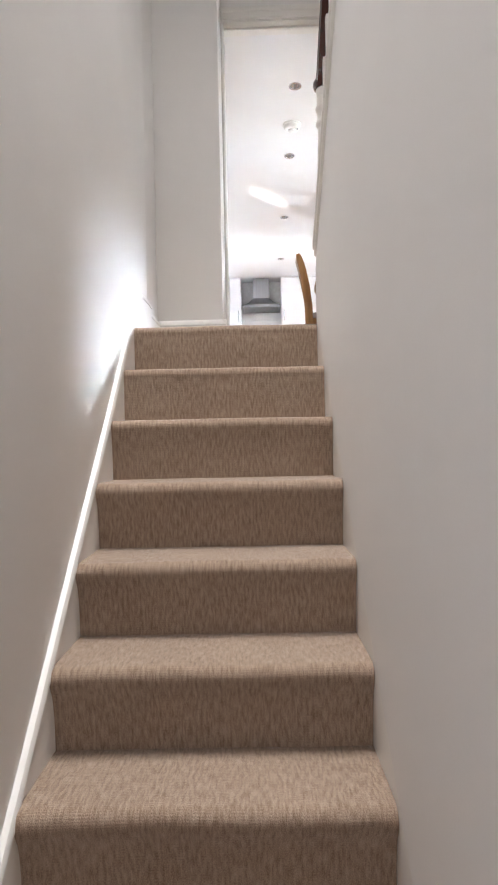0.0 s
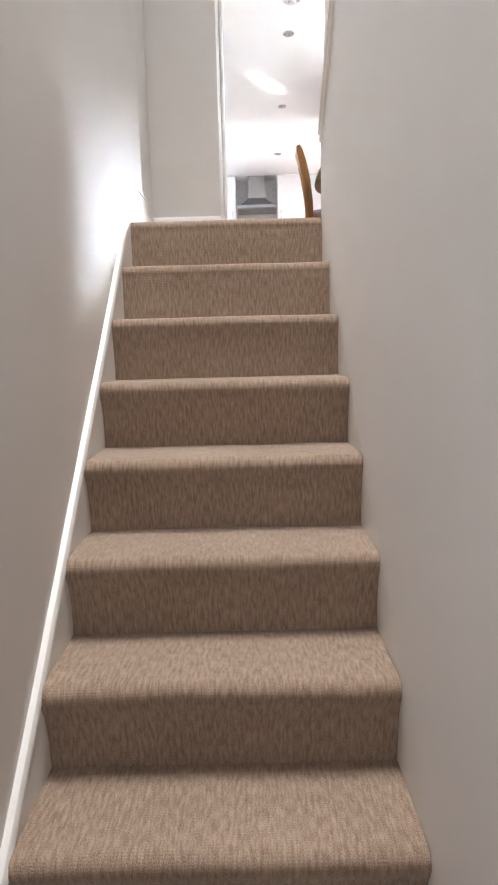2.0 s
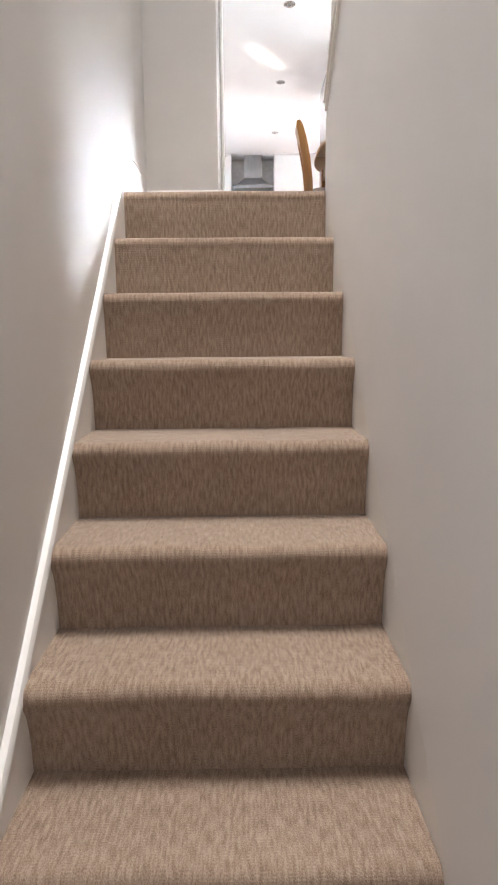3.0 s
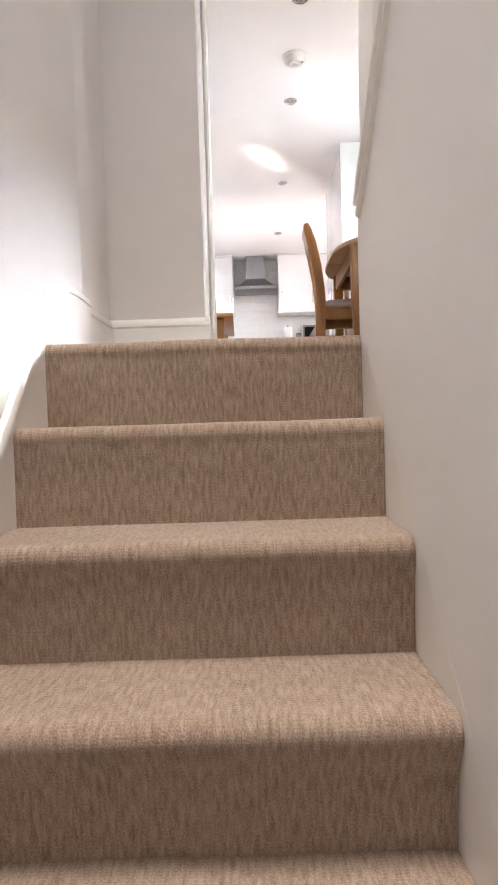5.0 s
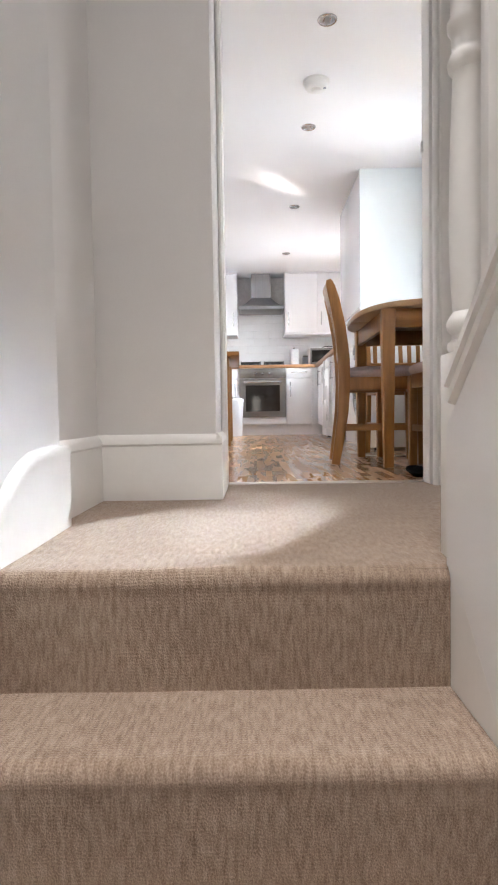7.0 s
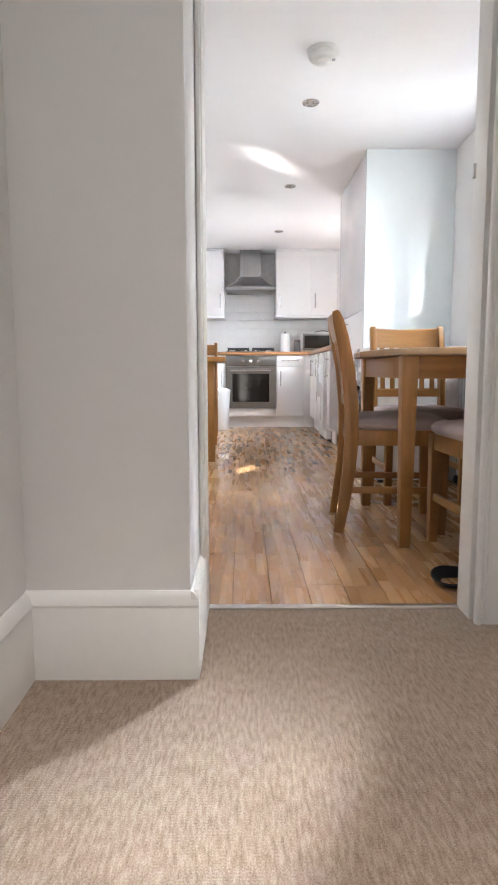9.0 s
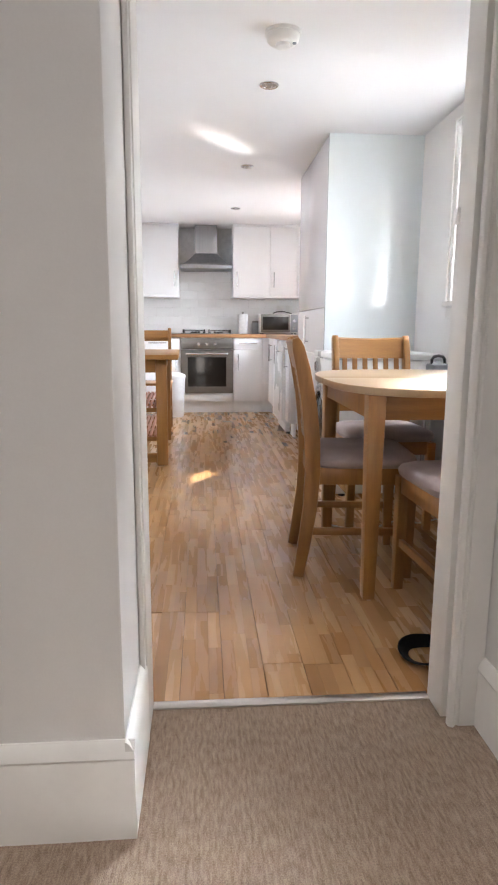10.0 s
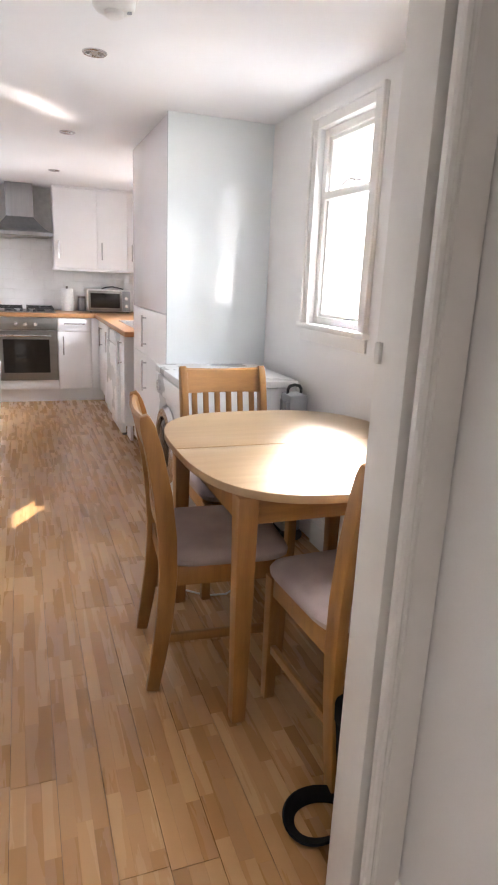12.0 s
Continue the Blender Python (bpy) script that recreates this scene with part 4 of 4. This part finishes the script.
    for a, b in zip(edge, edge[1:]):
        for k in range(40):
            bm.faces.new((a[k], a[(k + 1) % 40], b[(k + 1) % 40], b[k]))
    bm.faces.new(edge[-1])
    bm.faces.new(edge[0][::-1])
    part("seat_pad", bm, SEAT_CLOTH, c, "mauve-grey upholstered seat pad")
    return c


chair_a = dining_chair((0.688, 4.640, 0.0), -95, "honey oak slat-back dining chair with mauve padded seat")
copy_thing(chair_a, pose(0.952, 5.175, 0.0, 0, 0, 180))
copy_thing(chair_a, pose(0.985, 4.165, 0.0, 0, 0, 3))

table = thing("dining_table", "round-ended pale oak extending dining table in the daylight", "table", (1.0, 4.632, 0.0))


def oval(rx, ry, power=3.05, n=72):
    pts = []
    for k in range(n):
        a = 2 * math.pi * k / n
        pts.append((math.copysign(abs(math.cos(a)) ** (2 / power), math.cos(a)) * rx, math.copysign(abs(math.sin(a)) ** (2 / power), math.sin(a)) * ry))
    return pts


for name, side in (("table_leaf", -1), ("table_leaf", 1)):
    half_outline = [p for p in oval(0.44, 0.525) if p[1] * side > -1e-6]
    half_outline.sort(key=lambda p: math.atan2(p[1] * side, p[0]))
    half_outline = [(x, max(y * side, 0.003) * side + 0.03) for x, y in half_outline]
    part(name, prism(half_outline, 0.716, 0.742, "XY", 0.004), TABLE_TOP, table)
for sx in (-1, 1):
    for sy in (-1, 1):
        x, y = sx * 0.338, sy * 0.365
        leg = bmesh.new()
        box(leg, x - 0.03, x + 0.03, y - 0.03, y + 0.03, 0.0, 0.716, 0.004)
        for v in leg.verts:
            t = 1 - 0.3 * max(0, (0.6 - v.co.z) / 0.6)
            v.co.x, v.co.y = x + (v.co.x - x) * t, y + (v.co.y - y) * t
        part("leg", leg, OAK, table)
for a in ((-0.318, 0.318, -0.382, -0.36), (-0.318, 0.318, 0.36, 0.382)):
    part("apron", boxes((*a, 0.632, 0.715), r=0.002), OAK_X, table)
for a in ((-0.356, -0.334, -0.345, 0.345), (0.334, 0.356, -0.345, 0.345)):
    part("apron", boxes((*a, 0.632, 0.715), r=0.002), OAK, table)

# ---- serving trolley and the chair behind it ----
trolley = thing("kitchen_trolley", "wooden kitchen trolley with a thick top and slatted shelves", "trolley", (-0.362, 6.98, 0.0), 1.7)
part("top", boxes((-0.275, 0.275, -0.60, 0.60, 0.728, 0.762), r=0.005), OAK_X, trolley)
for sx in (-1, 1):
    for sy in (-1, 1):
        x, y = sx * 0.165, sy * 0.50
        part("leg", boxes((x - (0.045 if sx > 0 else 0.03), x + (0.03 if sx > 0 else 0.045), y - 0.03, y + 0.03, 0.0, 0.727), r=0.004), OAK, trolley)
    part("side_rail", boxes((sx * 0.165 - 0.012, sx * 0.165 + 0.012, -0.469, 0.469, 0.64, 0.726), r=0.002), OAK, trolley)
for sy in (-1, 1):
    part("end_rail", boxes((-0.119, 0.119, sy * 0.50 - 0.012, sy * 0.50 + 0.012, 0.64, 0.726), r=0.002), OAK_X, trolley)
    part("foot_rail", boxes((-0.119, 0.119, sy * 0.50 - 0.018, sy * 0.50 + 0.018, 0.02, 0.085), r=0.003), OAK_X, trolley)
for z in (0.20, 0.40):
    sh = part("shelf", boxes((-0.119, 0.119, -0.515, -0.49, z - 0.03, z), (-0.119, 0.119, 0.49, 0.515, z - 0.03, z), r=0.002), OAK_X, trolley)
    for k in range(8):
        x = -0.106 + 0.212 * k / 7
        part("slat", boxes((x - 0.010, x + 0.010, -0.515, 0.515, z, z + 0.012), r=0.002), RED_SLAT, sh)
    for y in (-0.25, 0.0, 0.25):
        part("batten", boxes((-0.134, 0.134, y - 0.012, y + 0.012, z - 0.02, z - 0.001)), OAK_X, sh, smooth=False)


def ladder_chair(at, turn):
    c = thing("kitchen_chair", "reddish wooden ladder-back chair behind the trolley", "chair", at, turn)
    for s in (-1, 1):
        part("back_post", strip([(-0.19, 0.0), (-0.175, 0.3), (-0.178, 0.5), (-0.20, 0.94)], 0.032, s * 0.17 - 0.015, s * 0.17 + 0.015, 0.004), OAK, c)
        part("front_leg", boxes((s * 0.17 - 0.016, s * 0.17 + 0.016, 0.16, 0.192, 0.0, 0.43), r=0.003), OAK, c)
        part("side_rail", boxes((s * 0.17 - 0.010, s * 0.17 + 0.010, -0.162, 0.16, 0.375, 0.43), r=0.002), OAK, c)
        part("stretcher", boxes((s * 0.17 - 0.009, s * 0.17 + 0.009, -0.165, 0.16, 0.18, 0.205), r=0.002), OAK, c)
    part("seat", boxes((-0.195, 0.195, -0.16, 0.21, 0.431, 0.452), r=0.006), OAK_X, c)
    for z, h, y in ((0.62, 0.05, -0.184), (0.82, 0.10, -0.194)):
        part("back_rail", boxes((-0.155, 0.155, y - 0.009, y + 0.009, z, z + h), r=0.004), OAK_X, c)
    return c


ladder_chair((-0.39, 8.02, 0.0), 180)
waste = thing("waste_bin", "milky white plastic bin beside the oven", "waste bin", (-0.225, 8.95, 0.0))
part("tub", turned([(0.10, 0.0), (0.105, 0.01), (0.125, 0.40), (0.128, 0.42), (0.12, 0.422)], 28), BIN_PLASTIC, waste)
part("lid", turned([(0.13, 0.42), (0.132, 0.43), (0.128, 0.45), (0.09, 0.468), (0.02, 0.472)], 28), BIN_PLASTIC, waste)

# ---- by the window ----
wm = thing("washing_machine", "white front-loading washing machine beside the tall unit", "washing machine", (0.815, 5.88, 0.0))
part("case", boxes((0.0, 0.58, -0.31, 0.31, 0.02, 0.765), r=0.008), APPLIANCE, wm)
part("lid", boxes((-0.012, 0.585, -0.315, 0.315, 0.766, 0.802), r=0.006), APPLIANCE, wm)
part("control_panel", boxes((-0.014, 0.0, -0.30, 0.30, 0.655, 0.76), r=0.004), APPLIANCE, wm)
ring = part("door_ring", turned([(0.20, 0.0), (0.21, 0.012), (0.19, 0.034), (0.15, 0.036), (0.145, 0.01)], 36, (-0.001, 0.0, 0.42), "X"), CHROME, wm)
ring.data.transform(Matrix.Translation((-0.001, 0, 0.42)) @ Matrix.Rotation(math.pi, 4, "Z") @ Matrix.Translation((0.001, 0, -0.42)))
glass = part("door_glass", turned([(0.15, 0.0), (0.14, 0.02), (0.10, 0.034), (0.02, 0.04)], 30, (-0.004, 0.0, 0.42), "X"), BLACK_GLASS, wm, "dark round glass")
glass.data.transform(Matrix.Translation((-0.004, 0, 0.42)) @ Matrix.Rotation(math.pi, 4, "Z") @ Matrix.Translation((0.004, 0, -0.42)))
part("dial", turned([(0.03, 0), (0.027, 0.016), (0.02, 0.018)], 18, (-0.032, 0.16, 0.71), "X"), CHROME, wm)
for sx in (0.06, 0.52):
    for sy in (-0.26, 0.26):
        part("foot", turned([(0.02, 0.0), (0.02, 0.024)], 12, (sx, sy, 0)), DARK_PLASTIC, wm)
case = thing("trolley_case", "grey ribbed trolley case with a black carrying handle", "suitcase", (1.345, 5.49, 0.0))
part("shell", boxes((-0.05, 0.05, -0.065, 0.06, 0.05, 0.755), r=0.016), GREY_PLASTIC, case)
for k in range(3):
    part("rib", boxes((-0.056, -0.048, -0.05 + 0.04 * k, -0.035 + 0.04 * k, 0.10, 0.72), r=0.004), GREY_PLASTIC, case)
part("handle", tube([(-0.035, 0.0, 0.75), (-0.035, 0.0, 0.775), (-0.025, 0.0, 0.79), (0.0, 0.0, 0.795), (0.025, 0.0, 0.79), (0.035, 0.0, 0.775), (0.035, 0.0, 0.75)], 0.008, 10), DARK_PLASTIC, case, "black carrying handle")
for sy in (-0.05, 0.05):
    for sx in (-0.035, 0.035):
        part("wheel", turned([(0.028, -0.012), (0.03, -0.006), (0.03, 0.006), (0.028, 0.012)], 16, (sx, sy, 0.03), "Y"), DARK_PLASTIC, case)

# ---- on the floor by the door ----


def webbing(points, width, thick):
    """A flat strap set on edge, leaning as it runs."""
    bm = bmesh.new()
    pts = [Vector(p[:3]) for p in points]
    rings = []
    for i, p in enumerate(pts):
        way = (pts[min(i + 1, len(pts) - 1)] - pts[max(i - 1, 0)]).normalized()
        lean = points[i][3]
        side = way.cross(Vector((0, 0, 1))).normalized()
        up = (Vector((0, 0, 1)) * math.cos(lean) + side * math.sin(lean)).normalized()
        out = way.cross(up).normalized()
        rings.append([bm.verts.new(p + up * a * width + out * b * thick) for a, b in ((0, -0.5), (0, 0.5), (1, 0.5), (1, -0.5))])
    for a, b in zip(rings, rings[1:]):
        for k in range(4):
            bm.faces.new((a[k], a[(k + 1) % 4], b[(k + 1) % 4], b[k]))
    bm.faces.new(rings[0])
    bm.faces.new(rings[-1])
    bmesh.ops.recalc_face_normals(bm, faces=bm.faces)
    return bm


strap = thing("bag_strap", "black webbing strap looped on the wooden floor", "strap", (0.742, 3.862, 0.0))
loop = []
for k in range(33):
    a = radians(20 + 320 * k / 32)
    loop.append((0.068 * math.cos(a), 0.052 * math.sin(a), 0.003 + 0.002 * math.sin(3 * a), 0.85 + 0.25 * math.sin(2 * a)))
part("loop", webbing(loop, 0.040, 0.006), RUBBER, strap)
bag = thing("bag", "black fabric bag standing by the door frame", "bag", (0.865, 3.86, 0.0))
bm = bmesh.new()
box(bm, -0.055, 0.085, -0.10, 0.12, 0.0, 0.27, 0.03, 3)
bmesh.ops.subdivide_edges(bm, edges=bm.edges, cuts=2, use_grid_fill=True)
for v in bm.verts:
    if v.co.z > 0.02:
        v.co += noise.noise_vector(v.co * 14) * 0.012
part("body", bm, RUBBER, bag)
part("flap", boxes((-0.062, 0.09, -0.105, 0.125, 0.20, 0.285), r=0.02), RUBBER, bag)
wire = thing("extension_lead", "thin white cable lying on the floor under the table", "cable", (0.84, 5.02, 0.0))
part("cable", tube([(-0.14, 0.05, 0.004), (-0.06, -0.02, 0.004), (0.02, -0.03, 0.004), (0.10, 0.03, 0.004), (0.18, 0.09, 0.004), (0.30, 0.06, 0.004), (0.42, 0.12, 0.004)], 0.004), PLASTIC_WHITE, wire)

# ---- ceiling fittings ----


def downlight(y):
    d = thing("downlight", "recessed chrome ceiling downlight, switched off", "downlight", (0.425, y, KH), group="downlights")
    rim = [(0.047, 0.0), (0.047, -0.004), (0.043, -0.007), (0.036, -0.006), (0.033, -0.002), (0.033, 0.0)]
    part("bezel", turned(rim, 32), CHROME, d, "chrome bezel")
    part("lens", turned([(0.034, -0.0005), (0.034, -0.003), (0.024, -0.0045), (0.010, -0.003)], 24), LAMP_GLASS, d)
    for k in range(2):
        part("clip", boxes((-0.02 + 0.03 * k, -0.01 + 0.03 * k, -0.02, 0.02, -0.006, -0.003), r=0.001), CHROME, d)
    return d


spot = downlight(4.44)
for y in (5.512, 7.016, 8.59):
    copy_thing(spot, pose(0.425, y, KH))
alarm = thing("smoke_alarm", "round white smoke alarm on the ceiling", "smoke alarm", (0.424, 4.975, KH))
part("base", turned([(0.074, 0.0), (0.074, -0.010), (0.071, -0.013)], 36), PLASTIC_WHITE, alarm)
part("cover", turned([(0.068, -0.012), (0.064, -0.032), (0.054, -0.042), (0.04, -0.044)], 36), PLASTIC_WHITE, alarm)
part("sensor", turned([(0.030, -0.043), (0.028, -0.056), (0.02, -0.060)], 24), PLASTIC_WHITE, alarm)
part("test_button", turned([(0.008, -0.040), (0.008, -0.047)], 12, (0.045, -0.014, 0)), GREY_PLASTIC, alarm)
hook = thing("wall_bracket", "small grey metal bracket high on the wall", "bracket", (-0.407, 3.05, 1.80))
part("plate", boxes((0.0, 0.006, -0.012, 0.012, -0.03, 0.03), r=0.001), CHROME, hook)
part("arm", tube([(0.004, 0, 0.0), (0.03, 0, 0.0), (0.04, 0, 0.015), (0.04, 0, 0.04)], 0.006), CHROME, hook)

# ---- tiles and boards, piece by piece ----
splash = tagged(new("splashback"), "white glazed tile splashback in brick bond", "splashback", kind="structure")
part("bed", boxes((-0.655, 1.452, 9.819, 9.829, 0.884, 2.095)), GROUT, splash, smooth=False)
TW, TH = 0.20, 0.10
tile_mesh = {}


def tile(w):
    key = round(w, 3)
    if key not in tile_mesh:
        bm = boxes((-w / 2, w / 2, -0.006, 0.0, -TH / 2 + 0.0012, TH / 2 - 0.0012), r=0.0018)
        me = bpy.data.meshes.new("tile")
        bm.to_mesh(me)
        bm.free()
        me.materials.append(TILE_GLAZE)
        tile_mesh[key] = me
    return tile_mesh[key]


row = 0
z = 0.886
while z + TH < 1.70:
    lo, hi = (-0.655, 1.452) if z < 1.25 else (-0.172, 0.442)
    x = lo - (TW / 2 if row % 2 else 0)
    while x < hi:
        a, b = max(x, lo), min(x + TW, hi)
        if b - a > 0.02:
            t = new("tile", tile(b - a - 0.0024))
            t.parent = splash
            t.location = ((a + b) / 2, 9.8195 + 0.0006 * math.sin(7 * x + 3 * row), z + TH / 2)
        x += TW
    z += TH
    row += 1

BW, BL, SW = 0.1135, 1.18, 0.1135 / 3
rng = random.Random(7)


def board_mesh(length):
    """A board of three rows of strips; every strip is an island, and the board's own edges are eased."""
    bm = bmesh.new()
    for side in range(3):
        y = -rng.uniform(0.0, 0.28)
        while y < length:
            n = rng.uniform(0.13, 0.40)
            a, b = max(0, y), min(length, y + n)
            if b - a > 0.012:
                edge0, edge1 = (0.0006 if side == 0 else 0.00005), (0.0006 if side == 2 else 0.00005)
                e0, e1 = (0.0006 if a == 0 else 0.00005), (0.0006 if b == length else 0.00005)
                box(bm, side * SW + edge0, (side + 1) * SW - edge1, a + e0, b - e1, -0.012, 0.0)
            y += n
    me = bpy.data.meshes.new("board")
    bm.to_mesh(me)
    bm.free()
    me.materials.append(PLANK)
    return me


boards = [board_mesh(BL) for k in range(14)]
floor_ob = bpy.data.objects["floor_kitchen"]
for col in range(19):
    x = -0.655 + col * BW
    if x > KE - 0.06:
        continue
    y = 3.69 - ((col * 0.43 + 0.21 * (col % 3)) % 1.0) * BL
    while y < KN - 0.02:
        a, b = max(y, 3.69), min(y + BL, KN - 0.005)
        if b - a > 0.03:
            me = boards[(col * 5 + int(y * 7)) % 14] if b - a > BL - 0.001 else board_mesh(b - a)
            ob = new("floor_board", me)
            ob.parent = floor_ob
            ob.location = (x, a, 0.0001 * math.sin(col * 2.3 + y))
        y += BL
